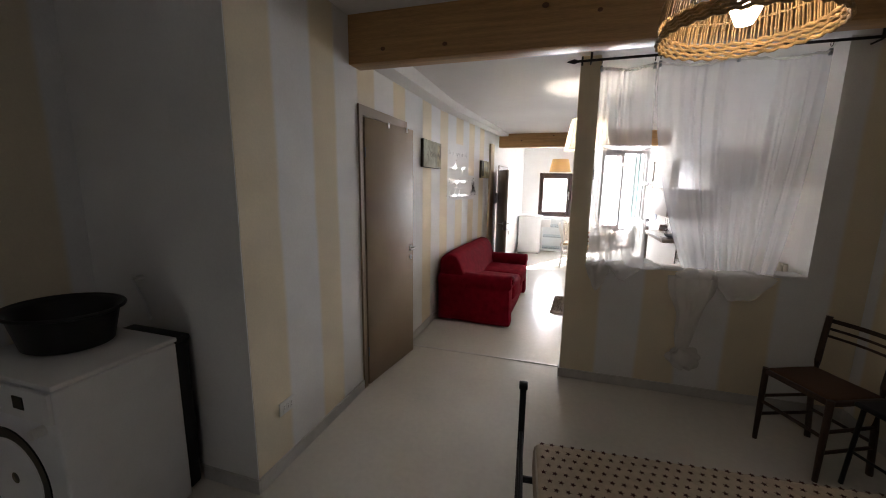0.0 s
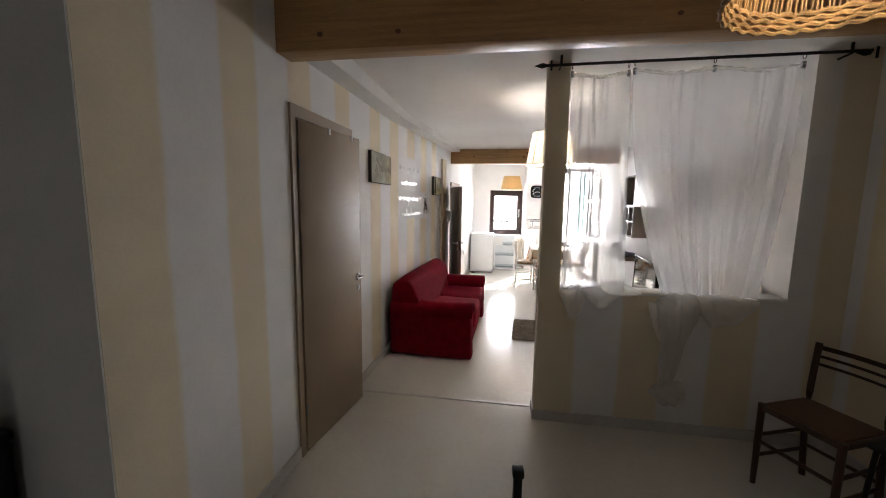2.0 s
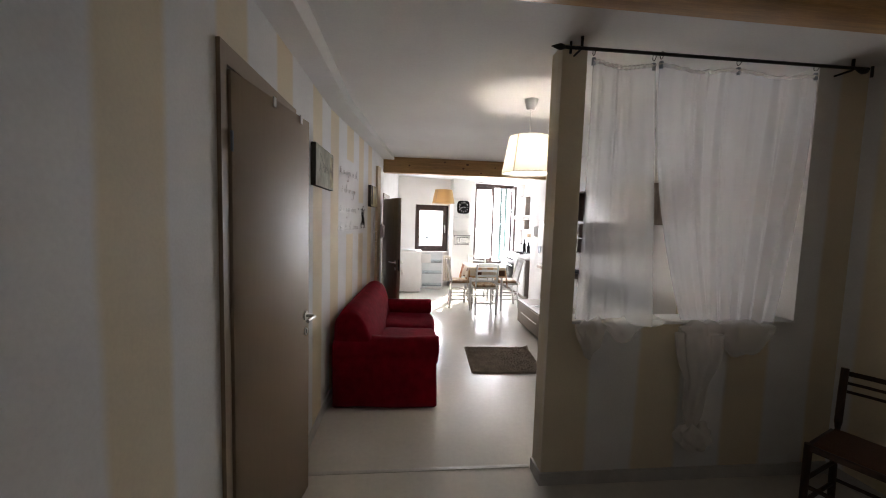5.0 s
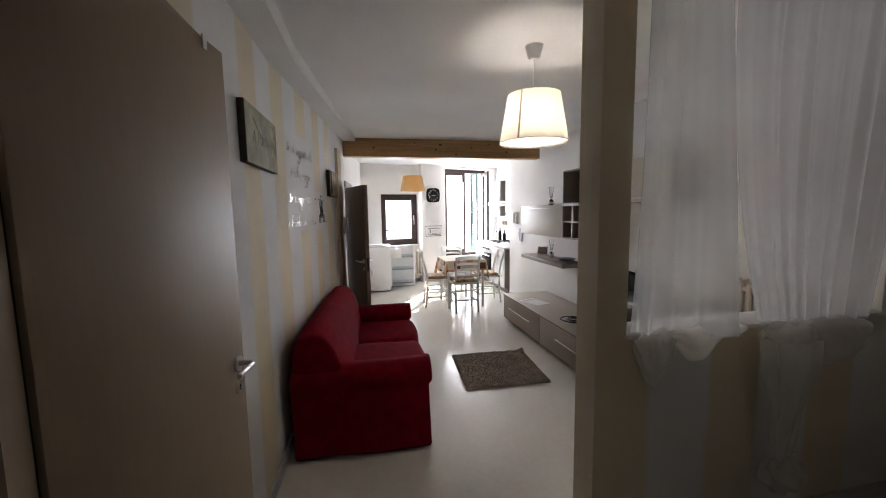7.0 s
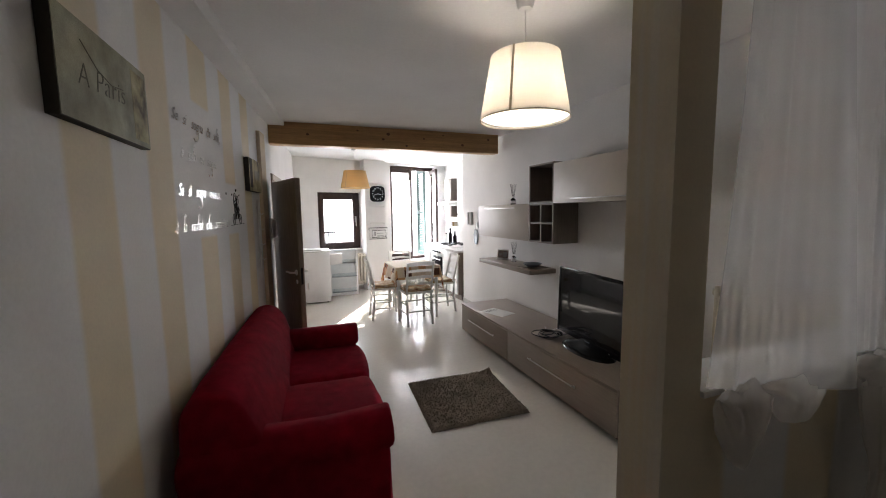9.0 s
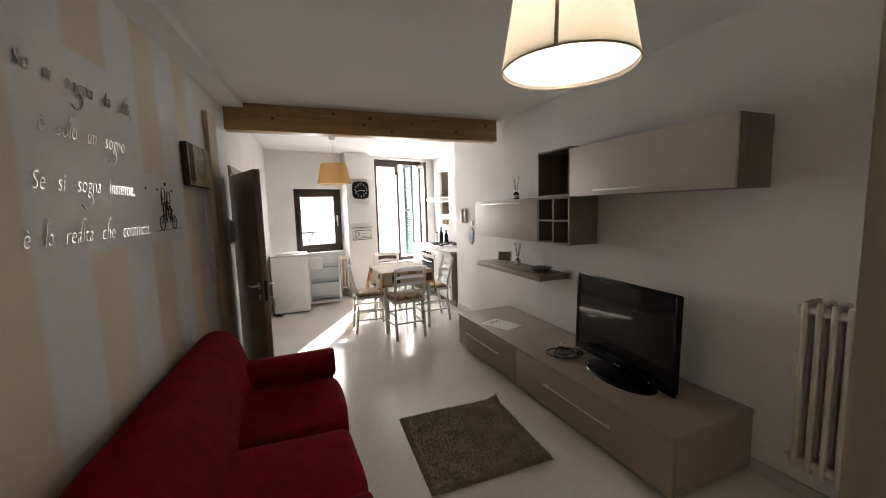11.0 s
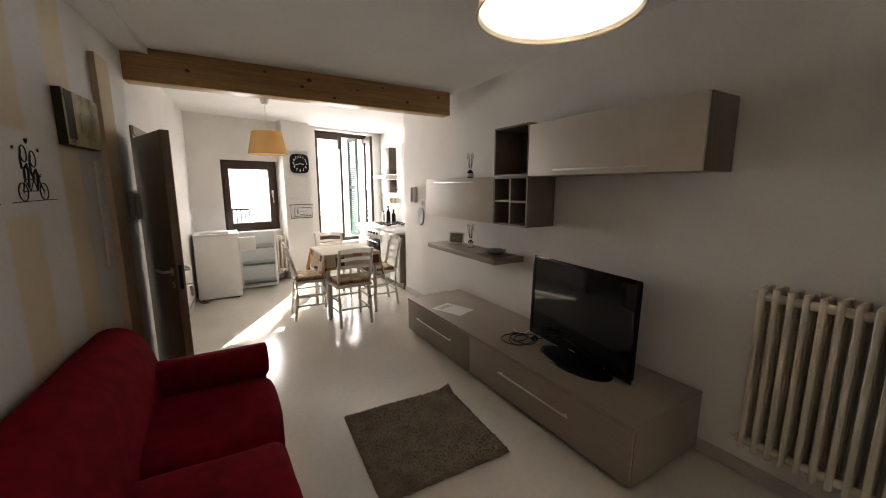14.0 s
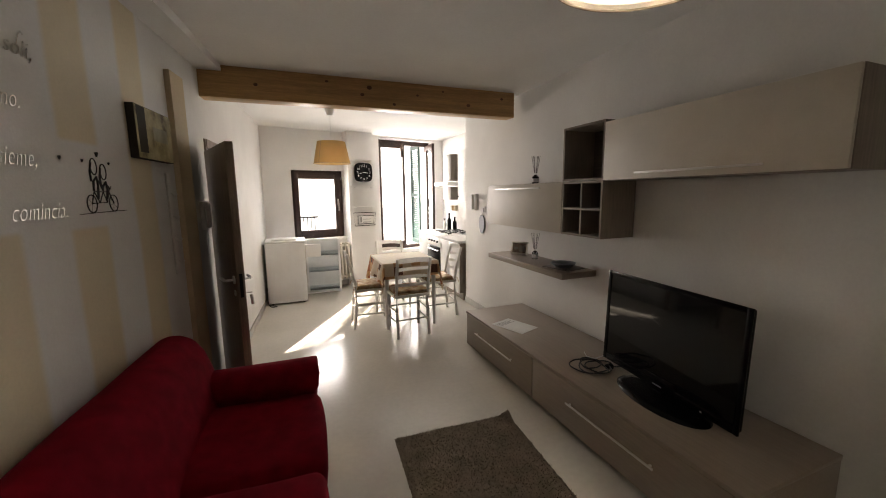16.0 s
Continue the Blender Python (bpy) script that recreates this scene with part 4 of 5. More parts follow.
structure("trim_entrance", merged(left_strip(6.788, 6.805, 0, 1.90, 0.012, 0), left_strip(7.495, 7.56, 0, 1.90, 0.018, 0), left_strip(6.805, 7.495, 1.838, 1.90, 0.0175, 0)), ENTRY_BROWN, "dark brown entrance casing")

# right wall fittings
ph = thing("wall_intercom", (1.7185, 7.78, 1.27), "white wall telephone on the living room wall", "intercom")
part("base", block(-0.04, -0.06, 0, 0, 0.06, 0.20, 0.008), WHITE_PLASTIC, ph)
part("handset", block(-0.065, -0.01, 0.01, -0.034, 0.035, 0.19, 0.012, 3), WHITE_PLASTIC, ph)
part("display", block(-0.0365, -0.04, 0.12, -0.0345, -0.015, 0.16), PRINT_GREY, ph)
sw = thing("light_switch", (1.7185, 7.56, 1.24), "white light switch on the living room wall", "switch")
part("plate", block(-0.01, -0.04, 0, 0, 0.04, 0.075, 0.003), WHITE_PLASTIC, sw)
part("rocker", block(-0.014, -0.02, 0.015, -0.0095, 0.005, 0.06, 0.002), PRINT_GREY, sw)
ap = thing("hanging_board", (1.7185, 7.60, 1.00), "grey-blue apple-shaped board hanging on a loop", "board")
AP = [(0.105 * math.cos(a) * (0.78 + 0.10 * math.sin(a)) , 0.105 + 0.135 * math.sin(a) * (1 - 0.14 * math.exp(-((a - math.pi / 2) / 0.25) ** 2)) * 0.86) for a in [2 * math.pi * k / 40 for k in range(40)]]
part("board", outline(AP, 0.012, pose(-0.003, 0, 0, 0, 0, 90) @ Matrix.Diagonal((0.85, 1, 1, 1))), STEEL_GREY, ap)
part("loop", tube([(-0.008, 0.0, 0.21), (-0.01, 0.01, 0.25), (-0.008, 0.0, 0.285), (-0.008, -0.01, 0.25), (-0.008, 0, 0.21)], 0.0025, 6), WHITE_PLASTIC, ap)


def socket(m, label):
    o = thing("wall_socket", m, label, "socket")
    part("plate", block(0, 0, 0, 0.12, 0.075, 0.008, 0.003), WHITE_PLASTIC, o)
    for k in range(3):
        part("module", block(0.022 + 0.027 * k, 0.016, 0.008, 0.045 + 0.027 * k, 0.058, 0.0105, 0.001), WHITE_PLASTIC, o)
        part("holes", merged(*[rods(((0.0335 + 0.027 * k, 0.027 + 0.010 * j, 0.0100), (0.0335 + 0.027 * k, 0.027 + 0.010 * j, 0.0112), 0.0022), n=8) for j in range(3)]), BLACK_METAL, o)


socket(on_left(1.60, 0.32, 0.001), "white wall socket low on the striped wall")

# bedroom
ROD_Y, ROD_Z = 3.10, 2.44
rl = thing("curtain_rod", (0.10, ROD_Y, ROD_Z), "black wrought-iron curtain rod hung in front of the opening", "curtain rod")
part("pole", rods(((0.0, 0, 0), (1.80, 0, 0.012), 0.009), n=12), BLACK_METAL, rl)
for x in (0.02, 1.79):
    part("finial", merged(turned([(0.001, -0.03), (0.012, -0.02), (0.017, 0), (0.012, 0.02), (0.001, 0.05)], 12, pose(x - 0.02, 0, 0, 0, -90, 0)), rods(((x + 0.035, 0, -0.03), (x + 0.035, 0, 0.03), 0.007))), BLACK_METAL, rl)
for x in (0.115, 1.70):
    part("bracket", merged(tube([(x, 0, 0.0), (x, 0.0, 0.10), (x, 0.0, 0.11), (x + 0.03, 0.0, 0.115)], 0.008, 8), rods(((x, 0, 0.0), (x, PART_Y0 - ROD_Y, 0.0), 0.006))), BLACK_METAL, rl)


CLOTH_TOP, SILL = ROD_Z - 0.055, OPEN_Z0 + 0.03


def voile(left, right, seed, depth, pleat, back):
    """A hanging voile panel; left and right give its edges at v (0 at the rod, 1 at the sill). The folds run down from the rod and drift together."""
    width = right(0) - left(0)

    def f(u, v):
        s = u * width
        k = s + 0.05 * noise.noise(Vector((s * 3.1, v * 0.5, seed))) + 0.012 * noise.noise(Vector((s * 11, v * 1.2, seed + 2)))
        swell = max(0.12, 0.5 + 1.5 * noise.noise(Vector((s * 3.6, v * 0.6, seed + 5))))
        y = depth * swell * (0.4 + 0.6 * min(1.0, v * 3)) * (math.sin(k * pleat + seed) + 0.45 * math.sin(k * pleat * 2.05 + 2.1 * seed + 0.8 * v) + 0.12 * math.sin(k * 210 + seed))
        x = left(v) + (right(v) - left(v)) * (u + 0.010 * math.sin(u * 24 + seed) * v)
        z = CLOTH_TOP - v * (CLOTH_TOP - SILL) - 0.022 * (1 - v) ** 8 * math.sin(u * math.pi * (2 if width > 0.6 else 1)) ** 2
        return Vector((x, ROD_Y - 0.012 + y + back(u, v), z + 0.003 * math.sin(u * 90) * (1 - v) ** 8))
    return f


def hem(x0, x1, low, top, deep, seed, back=0.0):
    """Cloth bunched over the sill: a hollow wrinkled roll from x0 to x1 whose underside follows low(u)."""
    def f(u, w):
        a = 2 * math.pi * w
        end = max(0.02, math.sin(math.pi * min(1, max(0, u)))) ** 0.45
        lo, hi = low(u), top(u)
        mid, r = (hi + lo) / 2, (hi - lo) / 2
        crease = 1 + 0.08 * math.sin(u * 17 + seed + 1.5 * math.sin(a)) + 0.16 * noise.noise(Vector((u * 7, 2.2 * math.cos(a), 2.2 * math.sin(a) + seed)))
        return Vector((x0 + (x1 - x0) * u + 0.012 * noise.noise(Vector((u * 9, a, seed))), ROD_Y - 0.012 + back + deep * end * crease * math.cos(a), mid + r * end * crease * math.sin(a)))
    return f


def gathered(parent, f, nu, nv, name="gathered_hem"):
    g = sheet(f, nu, nv)
    bmesh.ops.remove_doubles(g, verts=g.verts[:], dist=0.0004)
    g.transform(parent.matrix_world.inverted())
    part(name, g, SHEER_BUNCH, parent)


def curtain(at, f, nu, mat, clips, label):
    o = thing("voile_curtain", (at, ROD_Y, SILL), label, "curtain", "voile curtains")
    back = Matrix.Translation((-at, -ROD_Y, -SILL))
    g = sheet(f, nu, 48)
    g.transform(back)
    part("panel", g, mat, o)
    part("heading_tape", tube([back @ f(i / 80, 0) for i in range(81)], 0.009, 6), SHEER_BUNCH, o)
    for u in clips:
        p = back @ f(u, 0)
        c = part("clip", block(-0.009, -0.007, -0.024, 0.009, 0.007, 0.016, 0.003, m=Matrix.Translation(p)), STEEL_GREY, o)
        part("ring", tube([p + Vector((0, 0.014 * math.cos(k * math.pi / 8), 0.045 + 0.018 * math.sin(k * math.pi / 8))) for k in range(16)], 0.002, 5, True), BLACK_METAL, c)
    return o


cur = curtain(0.47, voile(lambda v: 0.283 + 0.015 * v, lambda v: 0.632 + 0.035 * v, 0.4, 0.019, 84, lambda u, v: 0.02 + 0.065 * v ** 2 * (1 - u) - 0.085 * v * u), 190, SHEER, (0.01, 0.97), "sheer white voile curtain bunched on the sill")
bpy.context.view_layer.update()
gathered(cur, hem(0.285, 0.50, lambda u: 0.965 - 0.185 * math.sin(math.pi * min(1, u * 1.25)) ** 0.8, lambda u: 1.0 + 0.03 * u, 0.045, 3.1, 0.05), 70, 36)
gathered(cur, hem(0.42, 0.80, lambda u: 0.965 - 0.10 * math.sin(math.pi * min(1.0, u * 1.6)) ** 2, lambda u: 1.03 + 0.035 * math.sin(math.pi * u), 0.05, 7.7, 0.025), 80, 36)

cu2 = curtain(1.1, voile(lambda v: 0.64 + 0.30 * v ** 1.8, lambda v: 1.567 - 0.10 * v ** 2.2, 2.3, 0.022, 56, lambda u, v: (0.085 - 0.06 * u) * v), 420, SHEER_FULL, (0.01, 0.49, 0.99), "sheer white voile curtain with a long knotted tail")
bpy.context.view_layer.update()
gathered(cu2, hem(0.90, 1.20, lambda u: 0.90 - 0.06 * math.sin(math.pi * u), lambda u: 1.01, 0.05, 1.3, 0.03), 60, 36)
gathered(cu2, hem(1.08, 1.50, lambda u: 0.94 - 0.15 * math.sin(math.pi * min(1.0, u * 0.95)), lambda u: 1.01, 0.055, 9.3, 0.03), 90, 36)


def tail(u, v):
    a = 2 * math.pi * u
    r = 0.105 * (1 - v) ** 0.9 + 0.022 + 0.012 * math.sin(v * 9)
    crease = 1 + 0.14 * math.sin(7 * a + 2 * v) + 0.2 * noise.noise(Vector((math.cos(a) * 2, math.sin(a) * 2, v * 4)))
    return Vector((0.985 + 0.012 * math.sin(v * 5) + r * crease * math.cos(a), ROD_Y - 0.035 + 0.45 * r * crease * math.sin(a), 0.95 - 0.55 * v))


gathered(cu2, tail, 70, 40, "tail")


def knot(u, v):
    a, b = 2 * math.pi * u, math.pi * (v - 0.5)
    crease = 1 + 0.10 * math.sin(5 * a + 6 * b) + 0.24 * noise.noise(Vector((2 * math.cos(a), 2 * math.sin(a), 3 * v)))
    return Vector((0.998 + 0.105 * crease * math.cos(b) * math.cos(a), ROD_Y - 0.035 + 0.05 * crease * math.cos(b) * math.sin(a), 0.345 + 0.075 * crease * math.sin(b)))


gathered(cu2, knot, 44, 26, "knot")

# wicker lamp
WL = (0.50, 1.355)
wl = thing("wicker_pendant_lamp", (*WL, 2.62), "lit natural wicker lampshade with a dark top band", "lamp")
Z0, Z1, R0, R1 = 1.975 - 2.62, 2.20 - 2.62, 0.20, 0.135
part("rim", merged(*[tube([((R0 - 0.004 * j + 0.0018 * math.sin(k * 1.7 + j * 2)) * math.cos(k * math.pi / 60), (R0 - 0.004 * j + 0.0018 * math.sin(k * 1.7 + j * 2)) * math.sin(k * math.pi / 60), Z0 + 0.011 * j + 0.003 * math.cos(k * 1.7 + j * 2)) for k in range(120)], 0.0055, 6, True) for j in range(4)]), WICKER, wl, "thick plaited rim")


def shade_r(s):
    return R0 + (R1 - R0) * s ** 1.6


strand = bmesh.new()
pts = [(shade_r(k), 0, Z0 + 0.04 + (Z1 - Z0 - 0.04) * k) for k in (0, 0.25, 0.5, 0.75, 1)]
for p, q in zip(pts, pts[1:]):
    rod(strand, p, q, 0.0026, n=5)
first = part("strand", strand, WICKER, wl)
for i in range(1, 132):
    ob = new("strand", first.data)
    ob.parent = wl
    ob.matrix_basis = pose(0, 0, 0, 0, 0, 360 * i / 132 + 0.5 * math.sin(i * 2.3))
for s, r, mt in ((0.30, 0.004, WICKER), (0.62, 0.011, DARK_WICKER), (1.0, 0.008, WICKER)):
    part("band", tube([((shade_r(s) + 0.002) * math.cos(k * math.pi / 40), (shade_r(s) + 0.002) * math.sin(k * math.pi / 40), Z0 + 0.04 + (Z1 - Z0 - 0.04) * s) for k in range(80)], r, 6, True), mt, wl)
part("cord", rods(((0, 0, Z1), (0, 0, 0), 0.004), n=8), BLACK_METAL, wl)
part("spider", rods(*[((0, 0, Z1 - 0.01), (R1 * math.cos(k), R1 * math.sin(k), Z1), 0.003) for k in (0.2, 2.3, 4.4)], n=6), BLACK_METAL, wl)
part("socket", rods(((0, 0, Z1 - 0.085), (0, 0, Z1), 0.02), n=16), WHITE_PLASTIC, wl)
part("bulb", turned([(0.001, Z1 - 0.205), (0.02, Z1 - 0.20), (0.035, Z1 - 0.165), (0.03, Z1 - 0.125), (0.017, Z1 - 0.085)], 20), BULB_DIM, wl)

# folding bed
bed = thing("camp_bed", pose(0.02, 1.60, 0, 0, 0, 5), "folding metal camp bed with a bare star-print mattress", "bed")
for p, q in (((-0.04, -0.05, 0.34), (1.90, -0.05, 0.34)), ((-0.04, -0.76, 0.34), (1.90, -0.76, 0.34)), ((-0.05, -0.82, 0.36), (-0.05, 0.10, 0.36)), ((1.90, -0.76, 0.34), (1.90, -0.05, 0.34))):
    part("rail", rods((p, q, 0.014), n=10), BLACK_METAL, bed)
for x, y in ((-0.05, 0.10), (-0.05, -0.82)):
    p = part("post", block(x - 0.014, y - 0.014, 0, x + 0.014, y + 0.014, 0.69, 0.003), BLACK_METAL, bed)
    part("cap", block(x - 0.019, y - 0.019, 0.672, x + 0.019, y + 0.019, 0.70, 0.005), BLACK_METAL, p)
part("crossbar", rods(((-0.05, -0.82, 0.46), (-0.05, 0.10, 0.46), 0.009), n=8), BLACK_METAL, bed)
for x in (0.6, 1.3, 1.86):
    for y in (-0.05, -0.76):
        part("leg", rods(((x, y, 0.34), (x, y, 0), 0.012), n=8), BLACK_METAL, bed)
    part("leg_stretcher", rods(((x, -0.76, 0.03), (x, -0.05, 0.03), 0.010), n=8), BLACK_METAL, bed)
ms = thing("mattress", pose(0.02, 1.60, 0.354, 0, 0, 5), "thin cream mattress printed with small brown stars", "mattress")
part("pad", softened(block(0.0, -0.82, 0.0, 1.90, 0.0, 0.145, 0.035, 4), 3, 0.006, 4), TICKING, ms)
for z in (0.128,):
    part("piping", tube([(0.012, -0.81, z), (0.01, -0.03, z), (0.03, -0.008, z), (1.87, -0.008, z), (1.89, -0.03, z), (1.89, -0.81, z)], 0.006, 6), PIPING, ms)
stars = bmesh.new()
for i in range(46):
    for j in range(20):
        cx, cy = 0.035 + i * 0.0405 + (0.02 if j % 2 else 0), -0.03 - j * 0.0405
        if cx > 1.87:
            continue
        zz = 0.1505
        ring = [stars.verts.new((cx + r * math.cos(a), cy + r * math.sin(a), zz)) for k in range(10) for a, r in ((0.3 + i + k * math.pi / 5, 0.0125 if k % 2 == 0 else 0.0055),)]
        stars.faces.new(ring)
tagged(part("star_print", stars, STAR_BROWN, ms), kind="stuff")


CUSHION = canvas_paint("patterned_cushion_cloth", (0.45, 0.28, 0.14), (0.66, 0.55, 0.40), (0.22, 0.08, 0.035), 14)


def ladder_chair(m, w, d, seat, top, wood, cane, slats, label, cushion, group, lean=0.085, r=0.0165):
    """A turned-leg chair facing +y."""
    o = thing("dining_chair" if cushion else "wooden_chair", m, label, "chair", group)
    for sx in (-1, 1):
        part("front_leg", rods(((sx * w / 2, d / 2, 0), (sx * w / 2, d / 2, seat * 0.45), r * 0.8, r), ((sx * w / 2, d / 2, seat * 0.45), (sx * w / 2, d / 2, seat + 0.005), r, r * 1.05), n=12), wood, o)
        part("back_post", tube([(sx * w * 0.46, -d / 2 - 0.03, 0), (sx * w * 0.46, -d / 2, seat * 0.6), (sx * w * 0.46, -d / 2, seat + 0.05), (sx * w * 0.465, -d / 2 - lean * 0.41, seat + (top - seat) * 0.55), (sx * w * 0.47, -d / 2 - lean, top)], r, 10), wood, o)
        for z in (seat * 0.36, seat * 0.62):
            part("side_stretcher", rods(((sx * w / 2, d / 2, z), (sx * w * 0.46, -d / 2 - 0.005, z), r * 0.6), n=8), wood, o)
    part("front_stretcher", rods(((-w / 2, d / 2, seat * 0.55), (w / 2, d / 2, seat * 0.55), r * 0.65), n=8), wood, o)
    part("back_stretcher", rods(((-w * 0.46, -d / 2 - 0.01, seat * 0.42), (w * 0.46, -d / 2 - 0.01, seat * 0.42), r * 0.6), n=8), wood, o)
    part("seat_frame", merged(block(-w / 2, d / 2 - 0.012, seat - 0.03, w / 2, d / 2 + 0.012, seat, 0.005), block(-w / 2, -d / 2 - 0.012, seat - 0.03, w / 2, -d / 2 + 0.012, seat, 0.005), block(-w / 2 - 0.012, -d / 2, seat - 0.029, -w / 2 + 0.012, d / 2, seat - 0.001, 0.005), block(w / 2 - 0.012, -d / 2, seat - 0.029, w / 2 + 0.012, d / 2, seat - 0.001, 0.005)), wood, o)
    part("seat", softened(block(-w / 2 + 0.008, -d / 2 + 0.008, seat - 0.018, w / 2 - 0.008, d / 2 - 0.008, seat + 0.010, 0.008, 2), 4, 0.006, 9), cane, o)
    if cushion:
        c = softened(block(-w / 2 + 0.01, -d / 2 + 0.02, seat + 0.008, w / 2 - 0.01, d / 2 - 0.005, seat + 0.042, 0.016, 3), 3, 0.006, 8)
        pad = part("cushion", c, CUSHION, o, "thin patterned brown and cream cushion")
        for sx in (-1, 1):
            part("tie", tube([(sx * (w / 2 - 0.03), -d / 2 + 0.03, seat + 0.025), (sx * (w / 2 + 0.01), -d / 2 - 0.02, seat + 0.03), (sx * (w / 2 + 0.02), -d / 2 - 0.04, seat - 0.03)], 0.004, 5), CUSHION, pad)
    for z, h in slats:
        k = (z - seat) / (top - seat)
        y = -d / 2 - lean * k ** 1.3
        bm = sheet(lambda u, v: Vector(((u - 0.5) * w * 0.94, y - 0.022 * math.sin(u * math.pi), z + (v - 0.5) * h + 0.012 * math.sin(u * math.pi) * (1 if h > 0.03 else 0))), 12, 1)
        bmesh.ops.solidify(bm, geom=bm.faces[:], thickness=0.012)
        part("slat", bm, wood, o)
    return o


WC = pose(1.573, 2.657, 0, 0, 0, 113)
ladder_chair(WC, 0.36, 0.33, 0.475, 0.81, WALNUT, RUSH, ((0.785, 0.026), (0.735, 0.016), (0.69, 0.016)), "dark brown wooden chair with a woven seat and slatted back", False, "", 0.03)

st = thing("black_stool", pose(1.83, 2.36, 0, 0, 0, 20), "black metal stool beside the wooden chair", "stool")
part("seat", block(-0.18, -0.17, 0.455, 0.17, 0.17, 0.485, 0.012, 3), BLACK_METAL, st)
for x, y in ((-0.15, -0.14), (-0.15, 0.14), (0.14, -0.14), (0.14, 0.14)):
    part("leg", rods(((x, y, 0.46), (x * 1.1, y * 1.15, 0), 0.011), n=8), BLACK_METAL, st)
for x in (-0.155, 0.148):
    part("stretcher", rods(((x, -0.15, 0.2), (x, 0.15, 0.2), 0.008), n=8), BLACK_METAL, st)

wm = thing("washing_machine", (-1.91, 1.085, 0), "white front-loading washing machine with its round door", "washing machine")
part("body", block(-0.30, -0.23, 0.015, 0.30, 0.23, 0.825, 0.012, 3), WHITE_ENAMEL, wm)
part("top", block(-0.303, -0.235, 0.827, 0.303, 0.235, 0.85, 0.008, 2), WHITE_PLASTIC, wm)
part("control_panel", block(-0.295, -0.245, 0.70, 0.295, -0.229, 0.822, 0.006), WHITE_PLASTIC, wm)
part("display", block(0.10, -0.2475, 0.74, 0.16, -0.2445, 0.79), BLACK_GLOSS, wm)
part("dial", rods(((0.22, -0.268, 0.665), (0.22, -0.230, 0.665), 0.02), n=20), CHROME, wm)
dr = part("door", turned([(0.115, -0.012), (0.12, -0.035), (0.15, -0.045), (0.175, -0.03), (0.18, 0.0), (0.172, 0.004)], 40, pose(-0.02, -0.232, 0.40, -90, 0, 180)), WHITE_PLASTIC, wm)
part("gasket", turned([(0.175, 0.002), (0.222, 0.004), (0.224, -0.012), (0.20, -0.022), (0.18, -0.016)], 40, pose(-0.02, -0.231, 0.40, -90, 0, 180)), BLACK_GLOSS, wm)
part("porthole", turned([(0.001, 0.0), (0.07, -0.006), (0.116, -0.013)], 32, pose(-0.02, -0.232, 0.40, -90, 0, 180)), BLACK_GLOSS, dr)
for x in (-0.25, 0.25):
    for y in (-0.19, 0.19):
        part("foot", rods(((x, y, 0), (x, y, 0.02), 0.02), n=10), BLACK_METAL, wm)
bs = thing("laundry_basin", (-1.99, 1.12, 0.85), "dark oval laundry basin on the washing machine", "basin")
part("bowl", turned([(0.001, 0.0), (0.15, 0.0), (0.18, 0.01), (0.215, 0.15), (0.235, 0.165), (0.237, 0.172), (0.225, 0.17), (0.205, 0.155), (0.17, 0.02), (0.001, 0.015)], 48, Matrix.Diagonal((1.0, 0.82, 1, 1))), BLACK_METAL, bs)
part("rim", tube([(0.236 * math.cos(k * math.pi / 24), 0.236 * 0.82 * math.sin(k * math.pi / 24), 0.168) for k in range(48)], 0.008, 8, True), BLACK_METAL, bs)
bd = thing("black_bag", (-1.845, 1.375, 0), "folded black bag standing behind the washing machine", "bag")
part("body", softened(block(-0.19, -0.04, 0.0, 0.19, 0.04, 0.80, 0.025, 3), 4, 0.02, 3.5, 2), BLACK_METAL, bd)
part("top_edge", block(-0.19, -0.045, 0.795, 0.195, 0.045, 0.828, 0.012, 2), BLACK_METAL, bd)
tp = thing("water_tap", (-2.05, 1.499, 1.06), "small wall tap with a pale hose above the washing machine", "tap")
part("body", rods(((0, 0, 0), (0, -0.06, 0), 0.012), ((-0.03, -0.05, 0.012), (0.03, -0.05, 0.012), 0.006), n=12), CHROME, tp)
part("hose", tube([(0, -0.055, 0), (0.03, -0.06, -0.03), (0.05, -0.04, -0.12), (0.06, -0.03, -0.22)], 0.008, 8), WHITE_PLASTIC, tp)

# kitchen
tb = thing("dining_table", (0.74, 7.74, 0), "small square dining table with white legs", "table")
TW, TD = 0.31, 0.35
part("top", block(-TW, -TD, 0.715, TW, TD, 0.742, 0.004), CHAIR_WHITE, tb)
part("apron", merged(block(-TW + 0.03, -TD + 0.03, 0.63, TW - 0.03, -TD + 0.05, 0.715), block(-TW + 0.03, TD - 0.05, 0.63, TW - 0.03, TD - 0.03, 0.715), block(-TW + 0.03, -TD + 0.05, 0.63, -TW + 0.05, TD - 0.05, 0.714), block(TW - 0.05, -TD + 0.05, 0.63, TW - 0.03, TD - 0.05, 0.714)), CHAIR_WHITE, tb)
for sx in (-1, 1):
    for sy in (-1, 1):
        x, y = sx * (TW - 0.04), sy * (TD - 0.04)
        part("leg", rods(((x, y, 0), (x, y, 0.35), 0.016, 0.022), ((x, y, 0.35), (x, y, 0.72), 0.022, 0.026), n=12), CHAIR_WHITE, tb)


